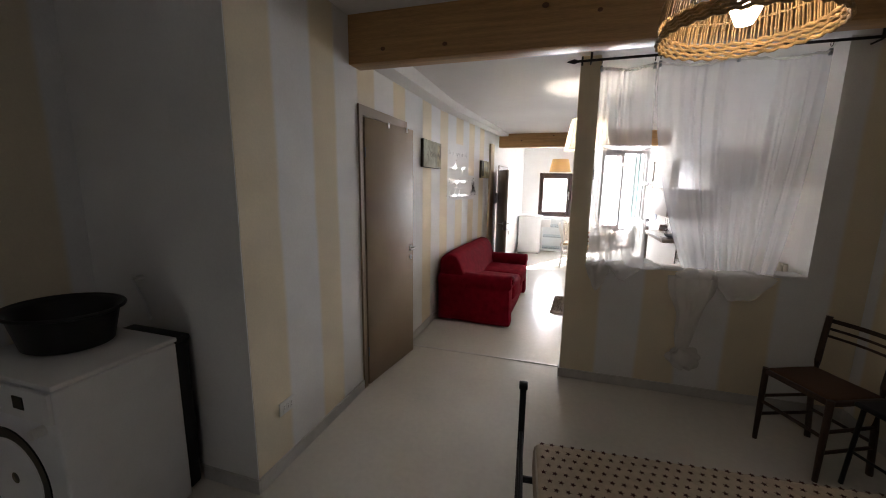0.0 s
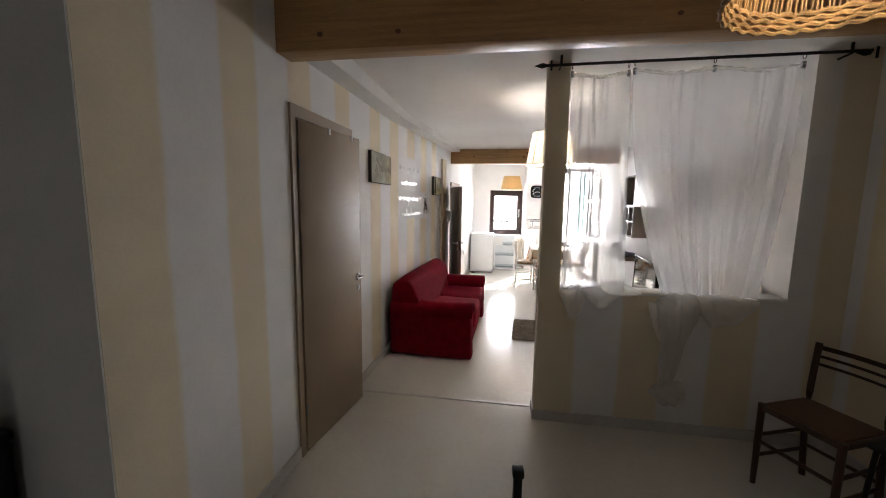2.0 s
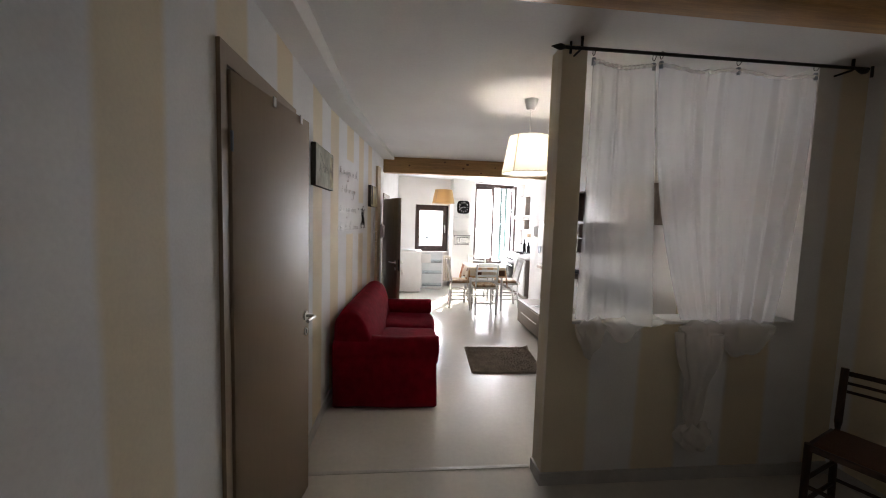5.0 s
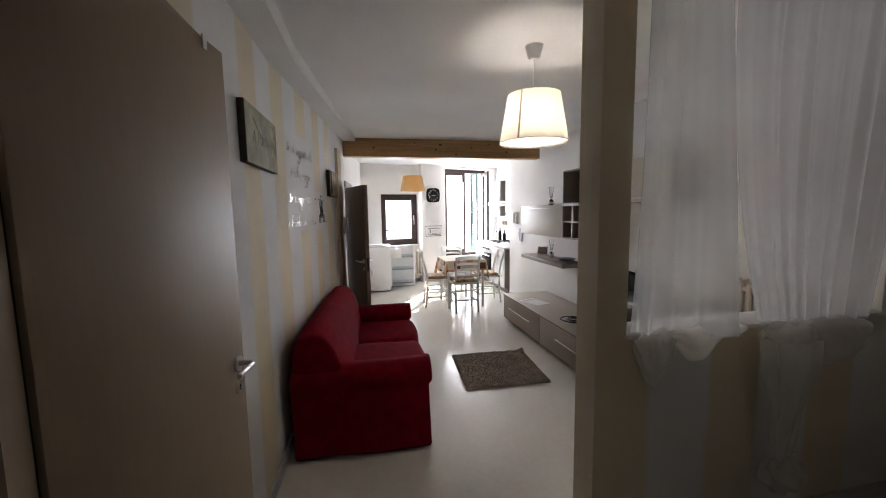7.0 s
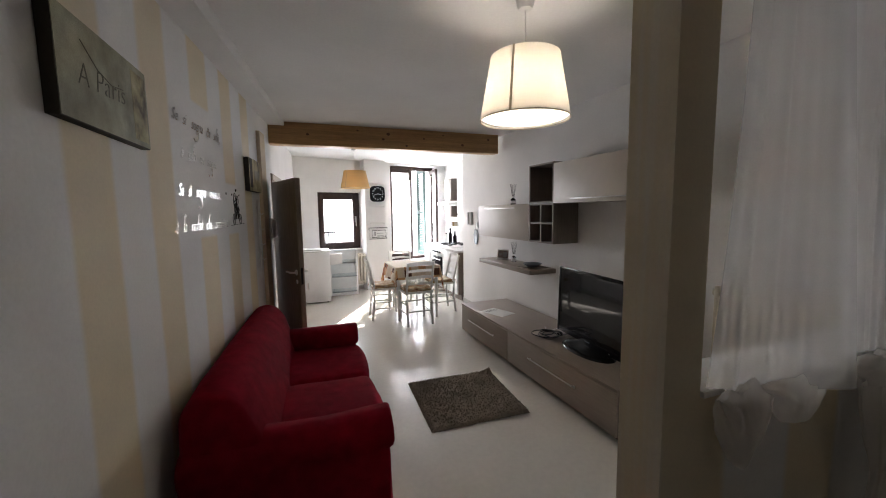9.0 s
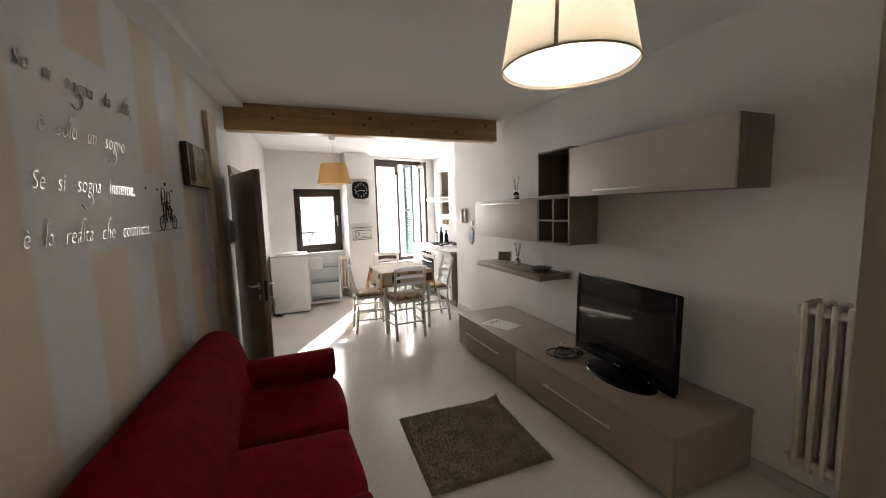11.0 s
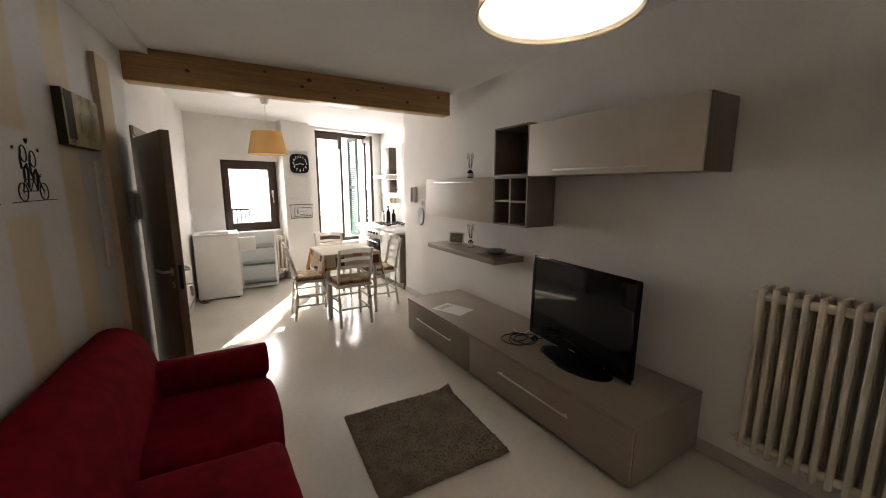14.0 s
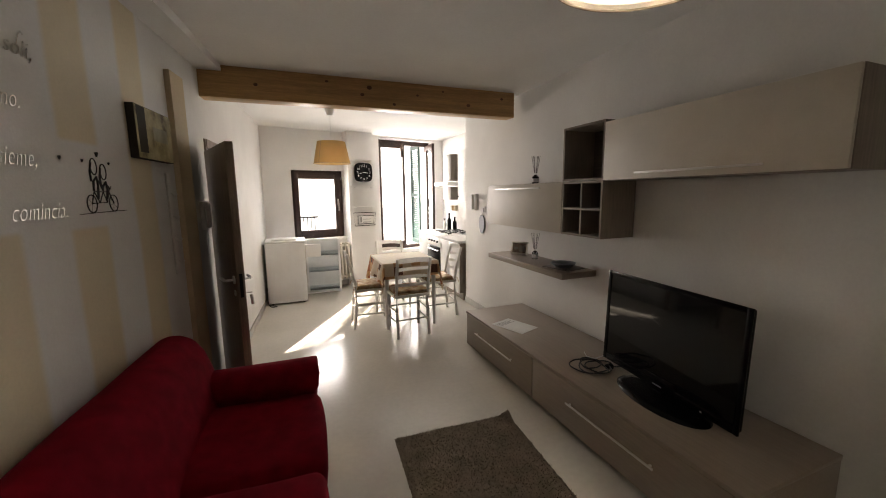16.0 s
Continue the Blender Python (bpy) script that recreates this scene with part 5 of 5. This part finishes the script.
def cloth_paint():
    m = material("patchwork_cloth", (0.62, 0.52, 0.40), 0.85, vary=0.05, scale=40, fine=400, bump=0.2)
    t = m.node_tree
    at = t.nodes.new("ShaderNodeAttribute")
    at.attribute_name = "flat"
    sc = t.nodes.new("ShaderNodeVectorMath")
    sc.operation = "MULTIPLY"
    sc.inputs[1].default_value = (10, 10, 0)
    t.links.new(at.outputs["Vector"], sc.inputs[0])
    fl = t.nodes.new("ShaderNodeVectorMath")
    fl.operation = "FLOOR"
    t.links.new(sc.outputs[0], fl.inputs[0])
    wn_ = t.nodes.new("ShaderNodeTexWhiteNoise")
    t.links.new(fl.outputs[0], wn_.inputs["Vector"])
    r = t.nodes.new("ShaderNodeValToRGB")
    r.color_ramp.interpolation = "CONSTANT"
    r.color_ramp.elements[0].color = (0.66, 0.54, 0.40, 1)
    r.color_ramp.elements[1].position, r.color_ramp.elements[1].color = 0.82, (0.12, 0.045, 0.02, 1)
    for pos, c in ((0.35, (0.55, 0.30, 0.14)), (0.55, (0.72, 0.62, 0.48)), (0.72, (0.36, 0.12, 0.05))):
        r.color_ramp.elements.new(pos).color = (*c, 1)
    t.links.new(wn_.outputs["Value"], r.inputs[0])
    ln = t.nodes.new("ShaderNodeVectorMath")
    ln.operation = "ABSOLUTE"
    t.links.new(at.outputs["Vector"], ln.inputs[0])
    sp = t.nodes.new("ShaderNodeSeparateXYZ")
    t.links.new(ln.outputs[0], sp.inputs[0])
    edge = soft_step(t, maths(t, "MAXIMUM", sp.outputs[0], sp.outputs[1]), 0.335, 0.006)
    mix = t.nodes.new("ShaderNodeMix")
    mix.data_type = "RGBA"
    # Plain cream centre, its colour raised to carry window glare on the top.
    mix.inputs["A"].default_value = (0.78, 0.71, 0.61, 1)
    t.links.new(edge, mix.inputs["Factor"])
    t.links.new(r.outputs[0], mix.inputs["B"])
    t.links.new(mix.outputs["Result"], t.nodes[m["base_socket"]].inputs["A"])
    return m


CL = 0.53


def drape(u, v):
    a, b = (u - 0.5) * 2 * CL, (v - 0.5) * 2 * CL
    x, y = max(-TW - 0.006, min(TW + 0.006, a)), max(-TD - 0.006, min(TD + 0.006, b))
    ox, oy = a - x, b - y
    h = math.hypot(ox, oy)
    wave = 0.35 + 0.18 * math.sin((a if abs(oy) > abs(ox) else b) * 18)
    out = h * wave * 0.5
    k = 1 / h if h > 1e-6 else 0
    return Vector((x + ox * k * out, y + oy * k * out, 0.7455 - (abs(ox) + abs(oy)) * 0.93))


cl = mesh_object("tablecloth", sheet(drape, 72, 72), cloth_paint())
cl.location = (0.74, 7.74, 0)
fa = cl.data.attributes.new("flat", "FLOAT_VECTOR", "POINT")
fa.data.foreach_set("vector", [c for j in range(73) for i in range(73) for c in ((i / 72 - 0.5) * 2 * CL, (j / 72 - 0.5) * 2 * CL, 0)])
tagged(cl, "cream tablecloth with brown and orange patchwork border hanging over the table", "tablecloth")
SL = ((0.815, 0.05), (0.725, 0.035), (0.64, 0.035), (0.56, 0.03))
main_chair = ladder_chair(pose(0.67, 7.33, 0, 0, 0, 2), 0.37, 0.36, 0.45, 0.84, CHAIR_WHITE, STRAW, SL, "whitewashed ladder-back dining chair with a woven straw seat", True, "chairs round the table")
for m in (pose(0.35, 7.74, 0, 0, 0, -93), pose(1.17, 7.78, 0, 0, 0, 88), pose(0.76, 8.34, 0, 0, 0, 176)):
    copy_thing(main_chair, m)

fg = thing("refrigerator", (-0.565, 9.17, 0), "small white refrigerator standing open and empty", "refrigerator")
part("body", merged(block(-0.25, -0.225, 0.02, 0.25, -0.19, 0.84, 0.006), block(-0.25, 0.19, 0.02, 0.25, 0.225, 0.84, 0.006), block(-0.25, -0.19, 0.02, -0.21, 0.19, 0.84), block(-0.21, -0.19, 0.02, 0.25, 0.19, 0.07), block(-0.21, -0.19, 0.80, 0.25, 0.19, 0.838)), WHITE_ENAMEL, fg)
part("top", block(-0.255, -0.23, 0.842, 0.26, 0.23, 0.868, 0.006), WHITE_PLASTIC, fg)
for x in (-0.2, 0.2):
    for y in (-0.19, 0.19):
        part("foot", rods(((x, y, 0), (x, y, 0.025), 0.015), n=8), BLACK_METAL, fg)
fd = part("door", merged(block(0.262, 0.165, 0.03, 0.75, 0.205, 0.84, 0.008), block(0.262, 0.12, 0.03, 0.29, 0.166, 0.83), block(0.72, 0.12, 0.03, 0.75, 0.166, 0.83), block(0.29, 0.12, 0.03, 0.72, 0.166, 0.06)), WHITE_ENAMEL, fg)
part("door_liner", block(0.29, 0.160, 0.06, 0.72, 0.1645, 0.83), FRIDGE_LINER, fd)
for z in (0.09, 0.36, 0.60):
    part("door_shelf", merged(block(0.295, 0.07, z, 0.715, 0.16, z + 0.012), block(0.295, 0.07, z + 0.012, 0.715, 0.076, z + 0.07)), FRIDGE_GLASS, fd)
part("freezer_flap", block(0.255, -0.15, 0.62, 0.46, -0.12, 0.80, 0.006), WHITE_PLASTIC, fg)
fc = thing("fridge_cable", (-0.84, 8.92, 0.0), "black refrigerator cable lying on the floor", "cable")
part("cord", tube([(0.02, 0.03, 0.25), (0.01, 0.0, 0.10), (0.03, -0.03, 0.02), (0.07, -0.08, 0.006), (0.13, -0.06, 0.006), (0.10, -0.02, 0.006), (0.04, 0.02, 0.006)], 0.005, 6), BLACK_METAL, fc)
tray = solid("tray", block(-0.74, 9.02, 0.868, -0.42, 9.30, 0.885, 0.005), WHITE_PLASTIC, "flat white plastic tray lying on the refrigerator", "tray")

for y0, y1, kind in ((8.16, 8.86, "door"), (8.864, 9.45, "oven"), (9.454, 9.92, "door")):
    k = thing("kitchen_unit", (1.95, (y0 + y1) / 2, 0), "white kitchen base unit with a taupe end panel" if y0 < 8.5 else ("built-in oven in a white kitchen base unit" if kind == "oven" else "narrow white kitchen base unit"), "kitchen unit", "kitchen units")
    w = (y1 - y0) / 2
    part("carcass", block(-0.29, -w, 0.10, 0.30, w, 0.80), TAUPE if y0 < 8.5 else WHITE_PLASTIC, k)
    part("plinth", block(-0.24, -w + 0.002, 0, 0.30, w - 0.002, 0.099), TAUPE, k)
    if kind == "door":
        nd = 2 if w > 0.3 else 1
        for i in range(nd):
            a, b = -w + 2 * w * i / nd + 0.003, -w + 2 * w * (i + 1) / nd - 0.003
            d = part("door", block(-0.312, a, 0.105, -0.2915, b, 0.795, 0.003), WHITE_PLASTIC, k)
            part("handle", block(-0.332, (b - 0.06), 0.62, -0.3125, b - 0.045, 0.74, 0.004), CHROME, d)
    else:
        part("front_panel", block(-0.312, -w + 0.003, 0.66, -0.2915, w - 0.003, 0.795, 0.002), CHROME, k, "steel oven control panel")
        for i in range(4):
            part("knob", rods(((-0.335, -0.18 + 0.12 * i, 0.735), (-0.312, -0.18 + 0.12 * i, 0.735), 0.018), n=14), BLACK_METAL, k)
        part("oven_door", block(-0.318, -w + 0.003, 0.20, -0.2915, w - 0.003, 0.65, 0.004), BLACK_GLOSS, k)
        part("oven_handle", rods(((-0.345, -w + 0.05, 0.60), (-0.345, w - 0.05, 0.60), 0.008), ((-0.345, -w + 0.07, 0.60), (-0.316, -w + 0.07, 0.60), 0.006), ((-0.345, w - 0.07, 0.60), (-0.316, w - 0.07, 0.60), 0.006), n=10), CHROME, k)
        part("drawer", block(-0.312, -w + 0.003, 0.105, -0.2915, w - 0.003, 0.192, 0.002), WHITE_PLASTIC, k)
solid("worktop", block(1.625, 8.15, 0.802, 2.255, 9.93, 0.838, 0.004), WORKTOP, "pale stone-look kitchen worktop", "worktop")
hob = thing("gas_hob", (1.96, 9.12, 0.838), "steel gas hob with black grates on the worktop", "hob")
part("plate", block(-0.25, -0.28, 0, 0.25, 0.28, 0.008, 0.003), CHROME, hob)
for x in (-0.12, 0.12):
    for y in (-0.14, 0.14):
        part("burner", turned([(0.001, 0.022), (0.03, 0.022), (0.034, 0.016), (0.045, 0.014), (0.045, 0.008)], 18, pose(x, y, 0)), BLACK_METAL, hob)
        part("grate", merged(*[block(x + a - 0.005, y - 0.11, 0.03, x + a + 0.005, y + 0.11, 0.04) for a in (-0.06, 0.06)], *[block(x - 0.10, y + a - 0.005, 0.0305, x + 0.10, y + a + 0.005, 0.0405) for a in (-0.07, 0.07)], rods(((x - 0.06, y - 0.1, 0.008), (x - 0.06, y - 0.1, 0.03), 0.005), ((x + 0.06, y + 0.1, 0.008), (x + 0.06, y + 0.1, 0.03), 0.005), n=6)), BLACK_METAL, hob)
hd = thing("cooker_hood", (2.255, 9.12, 1.38), "taupe panelled cooker hood with a steel canopy", "hood")
part("panel", block(-0.39, -0.16, 0.30, -0.01, 0.16, 0.70, 0.003), TAUPE, hd)
part("canopy", block(-0.50, -0.29, 0.22, -0.0, 0.29, 0.275, 0.01), CHROME, hd)
part("splash_panel", block(-0.39, -0.16, 0.0, -0.01, 0.16, 0.20, 0.003), TAUPE, hd)
wc = thing("wall_cupboard", (2.255, 8.48, 1.36), "white kitchen wall cupboard", "cupboard")
part("body", block(-0.32, -0.36, 0, 0, 0.33, 0.75, 0.002), WHITE_PLASTIC, wc)
for a, b in ((-0.357, -0.017), (-0.013, 0.327)):
    d = part("door", block(-0.342, a, 0.003, -0.322, b, 0.747, 0.003), WHITE_PLASTIC, wc)
    part("handle", rods(((-0.36, b - 0.03, 0.07), (-0.342, b - 0.03, 0.07), 0.010), n=10), BLACK_METAL, d)
for x, y, h, mt, label in ((2.10, 9.62, 0.30, BLACK_GLOSS, "dark glass bottle on the worktop"), (2.16, 9.52, 0.24, BLACK_GLOSS, "short dark bottle on the worktop"), (2.06, 9.74, 0.20, CHROME, "steel coffee pot on the worktop")):
    bt = thing("bottle" if mt is BLACK_GLOSS else "coffee_pot", (x, y, 0.838), label, "bottle" if mt is BLACK_GLOSS else "coffee pot")
    part("body", turned([(0.001, 0), (0.036, 0), (0.038, 0.01), (0.036, h * 0.6), (0.014, h * 0.75), (0.013, h * 0.95), (0.001, h * 0.95)], 18), mt, bt)
    part("stopper", turned([(0.0145, h * 0.9), (0.016, h * 0.92), (0.016, h), (0.001, h + 0.003)], 12), BLACK_METAL, bt)
rk2 = thing("utensil_rail", (2.25, 9.66, 1.20), "rail with yellow and white cups over the worktop", "utensil rail")
part("rail", rods(((-0.01, -0.16, 0.0), (-0.01, 0.16, 0.0), 0.006), ((-0.01, -0.15, 0), (0.006, -0.15, 0), 0.005), ((-0.01, 0.15, 0), (0.006, 0.15, 0), 0.005), n=8), CHROME, rk2)
for y, mt in ((-0.1, SHADE_RIM), (0.0, STRAW), (0.1, WHITE_PLASTIC)):
    part("cup", turned([(0.001, -0.02), (0.03, -0.02), (0.034, 0.07), (0.030, 0.07), (0.027, -0.012), (0.001, -0.012)], 16, pose(-0.05, y, 0)), mt, rk2)

# pier between the windows: clock, shelves, rack
FARM = Matrix.Translation((*FAR_AT, 0)) @ pose(0, 0, 0, 0, 0, FAR)
PIER_V, PIER_U = -0.202, 1.44


def on_pier(u, z, out=0.0):
    return FARM @ pose(u, PIER_V - out, z)


for z in (2.02, 1.60, 1.28):
    s = thing("glass_shelf", on_pier(PIER_U, z), "thin white shelf on the pier between the windows", "shelf", "pier shelves")
    part("board", block(-0.20, -0.07, 0, 0.185, 0, 0.010, 0.002), WHITE_PAINT, s)
    for x in (-0.14, 0.14):
        part("bracket", block(x - 0.006, -0.06, -0.012, x + 0.006, 0, 0.0), CHROME, s)
ck = thing("wall_clock", on_pier(PIER_U + 0.02, 1.83), "black rounded-square wall clock with white numerals", "clock")
SQ = [(0.148 * math.copysign(abs(math.cos(a)) ** 0.5, math.cos(a)), 0.148 * math.copysign(abs(math.sin(a)) ** 0.5, math.sin(a))) for a in [2 * math.pi * (k + 0.5) / 48 for k in range(48)]]
part("case", rounded(outline(SQ, 0.035, pose(0, -0.036, 0)), 0.004, 2), BLACK_GLOSS, ck)
for k in range(12):
    a = math.pi / 2 - (k + 1) * math.pi / 6
    lettering("numeral", str(k + 1), Matrix.Translation((0.105 * math.cos(a), -0.0375, 0.105 * math.sin(a) - 0.016)) @ pose(0, 0, 0, 90, 0, 0), 0.048, WHITE_PLASTIC, ck, align="CENTER")
for a, l, w in ((-10, 0.07, 0.0035), (197, 0.095, 0.0028)):
    part("pointer", block(-0.01, -0.0395, -w, l, -0.0375, w, m=Matrix.Translation((0, 0, 0)) @ pose(0, 0, 0, 0, -a, 0)), WHITE_PLASTIC, ck, "white clock hand")
mr = thing("magazine_rack", on_pier(PIER_U + 0.01, 0.98), "black wire magazine rack with pale papers", "rack")
part("wire", merged(tube([(-0.17, -0.03, 0), (0.17, -0.03, 0), (0.19, -0.03, 0.21), (-0.19, -0.03, 0.21)], 0.006, 8, True), tube([(-0.13, -0.05, 0.03), (0.14, -0.05, 0.03), (0.15, -0.05, 0.16), (-0.13, -0.05, 0.16)], 0.005, 8, True), tube([(-0.17, 0, 0.0), (-0.17, -0.05, 0.0)], 0.005), tube([(0.17, 0, 0.0), (0.17, -0.05, 0.0)], 0.005)), BLACK_METAL, mr)
part("papers", block(-0.11, -0.04, 0.02, 0.13, -0.015, 0.17), PAPER, mr)
part("printed_mark", merged(block(-0.085, -0.0425, 0.06, -0.06, -0.0405, 0.14), block(-0.04, -0.0425, 0.05, 0.10, -0.0405, 0.06), block(-0.04, -0.0425, 0.10, 0.10, -0.0405, 0.108)), PRINT_GREY, mr)


def far_thing(name, u, v, z, label, category, turn=0):
    return thing(name, FARM @ pose(u, v, z, 0, 0, turn), label, category)


w1 = far_thing("window_1", WIN[0], 0.12, WIN[2], "dark brown casement window with one pane", "window")
WW, WH = WIN[1] - WIN[0], WIN[3] - WIN[2]
part("frame", merged(block(0, -0.03, 0, 0.05, 0.04, WH), block(WW - 0.05, -0.03, 0, WW, 0.04, WH), block(0.05, -0.03, 0, WW - 0.05, 0.04, 0.05), block(0.05, -0.03, WH - 0.05, WW - 0.05, 0.04, WH)), WINDOW_BROWN, w1)
sash = part("sash", merged(block(0.04, -0.05, 0.04, 0.12, 0.0, WH - 0.04, 0.004), block(WW - 0.13, -0.05, 0.04, WW - 0.04, 0.0, WH - 0.04, 0.004), block(0.12, -0.049, 0.04, WW - 0.13, -0.001, 0.13, 0.003), block(0.12, -0.049, WH - 0.13, WW - 0.13, -0.001, WH - 0.04, 0.003)), WINDOW_BROWN, w1)
pn = part("pane", block(0.115, -0.03, 0.125, WW - 0.125, -0.024, WH - 0.125), GLASS, sash)
pn.visible_shadow = False
part("handle", merged(block(WW - 0.10, -0.06, WH * 0.48, WW - 0.07, -0.05, WH * 0.58, 0.003), block(WW - 0.092, -0.085, WH * 0.40, WW - 0.078, -0.06, WH * 0.54, 0.004)), CHROME, sash)
tagged(w1, kind="structure")
structure("window_board", far_block(WIN[0] - 0.03, WIN[1] + 0.03, -0.03, 0.085, WIN[2] - 0.03, WIN[2] - 0.002, 0.004), WHITE_PAINT, "white window board")

w2 = far_thing("window_2", FRE[0], 0.18, FRE[2], "dark brown double window with one sash swung open", "window")
FW, FH = FRE[1] - FRE[0], FRE[3] - FRE[2]
part("frame", merged(block(0, -0.035, 0, 0.05, 0.04, FH), block(FW - 0.05, -0.035, 0, FW, 0.04, FH), block(0.05, -0.035, 0, FW - 0.05, 0.04, 0.06), block(0.05, -0.035, FH - 0.07, FW - 0.05, 0.04, FH)), WINDOW_BROWN, w2)
tagged(w2, kind="structure")
s1 = part("sash", merged(block(0.05, -0.06, 0.05, 0.10, -0.012, FH - 0.06, 0.004), block(0.50, -0.06, 0.05, 0.565, -0.012, FH - 0.06, 0.004), block(0.10, -0.059, 0.05, 0.50, -0.013, 0.14, 0.003), block(0.10, -0.059, FH - 0.13, 0.50, -0.013, FH - 0.06, 0.003)), WINDOW_BROWN, w2)
pn = part("pane", block(0.096, -0.04, 0.135, 0.504, -0.034, FH - 0.125), GLASS, s1)
pn.visible_shadow = False
m2 = pose(FW - 0.055, -0.04, 0.055, 0, 0, 72)
bm = merged(block(-0.48, -0.022, 0, -0.415, 0.022, FH - 0.12, 0.004), block(-0.065, -0.022, 0, 0, 0.022, FH - 0.12, 0.004), block(-0.415, -0.021, 0, -0.065, 0.021, 0.08, 0.003), block(-0.415, -0.021, FH - 0.20, -0.065, 0.021, FH - 0.12, 0.003))
bm.transform(m2)
s2 = part("sash", bm, WINDOW_BROWN, w2, "sash swung open into the kitchen")
bm = block(-0.418, -0.003, 0.077, -0.062, 0.003, FH - 0.197)
bm.transform(m2)
pn = part("pane", bm, GLASS, s2)
pn.visible_shadow = False
lc = far_thing("lace_curtain", FRE[0] + 0.3, 0.10, FRE[2] + 0.15, "white lace half-curtain on the fixed sash", "curtain")
part("panel", sheet(lambda u, v: Vector((-0.10 + 0.315 * u, 0.008 * math.sin(u * 40) - 0.002, 1.50 * v)), 80, 20), LACE, lc)
part("wire", rods(((-0.2, 0, 1.50), (0.215, 0, 1.50), 0.004), n=8), CHROME, lc)


def shutter(m, label):
    o = thing("window_shutter", m, label, "shutter", "shutters")
    w, h = 0.50, FH + 0.02
    part("frame", merged(block(0, -0.02, 0, 0.055, 0.02, h, 0.003), block(w - 0.055, -0.02, 0, w, 0.02, h, 0.003), block(0.055, -0.019, 0, w - 0.055, 0.019, 0.08), block(0.055, -0.019, h - 0.08, w - 0.055, 0.019, h), block(0.055, -0.019, h * 0.5 - 0.035, w - 0.055, 0.019, h * 0.5 + 0.035)), SHUTTER_GREEN, o)
    sl = block(0.05, -0.022, -0.003, w - 0.05, 0.022, 0.003)
    sl.transform(Matrix.Identity(4))
    base = mesh_object("slat", sl, SHUTTER_GREEN)
    base.parent = o
    zs = [0.10 + 0.042 * k for k in range(int((h - 0.2) / 0.042) + 1)]
    first = True
    for z in zs:
        if abs(z - h / 2) < 0.05:
            continue
        ob = base if first else new("slat", base.data)
        first = False
        ob.parent = o
        ob.matrix_basis = pose(0, 0, z, -40, 0, 0)
    part("bar", rods(((w - 0.03, -0.035, h * 0.35), (w - 0.03, -0.035, h * 0.65), 0.008), n=8), BLACK_METAL, o)
    return o


shutter(FARM @ pose(FRE[1] - 0.02, D + 0.03, FRE[2], 0, 0, 78), "dark green louvred shutter half closed outside the window")
shutter(FARM @ pose(FRE[0] - 0.54, D + 0.05, FRE[2], 0, 0, 0), "dark green louvred shutter folded against the facade")

# outside
structure("ground", block(-40, 10.2, -4.2, 40, 60, -4.0), FACADE, "street far below the windows")
# Brightness outside the windows comes from this emission; no sun lights the backdrop.
BACKDROP_GLOW = glowing("glowing_backdrop", (1.0, 0.985, 0.95), 0.4)
tagged(mesh_object("backdrop", block(-16, 19.0, -4.0, 22, 19.2, 5.2), BACKDROP_GLOW), "glowing pale backdrop in place of the bright distance", kind="structure")
# Raised part, out of view, added only to block the sun at window_1.
tagged(mesh_object("backdrop", block(-16, 19.0, 5.2, 5.45, 19.2, 11.0), BACKDROP_GLOW), "unseen backdrop block added to keep the sun off window_1", kind="structure")
bl = thing("balcony_railing", (0.12, 12.5, 0.35), "dark balcony railing across the street", "railing")
part("top_rail", block(-0.55, -0.02, 0.62, -0.05, 0.02, 0.66), BLACK_METAL, bl)
for i in range(7):
    part("baluster", block(-0.54 + 0.08 * i, -0.01, 0.2, -0.52 + 0.08 * i, 0.01, 0.62), BLACK_METAL, bl)
part("bracket", block(-0.55, -0.02, -4.35, -0.50, 0.02, 0.2), BLACK_METAL, bl)
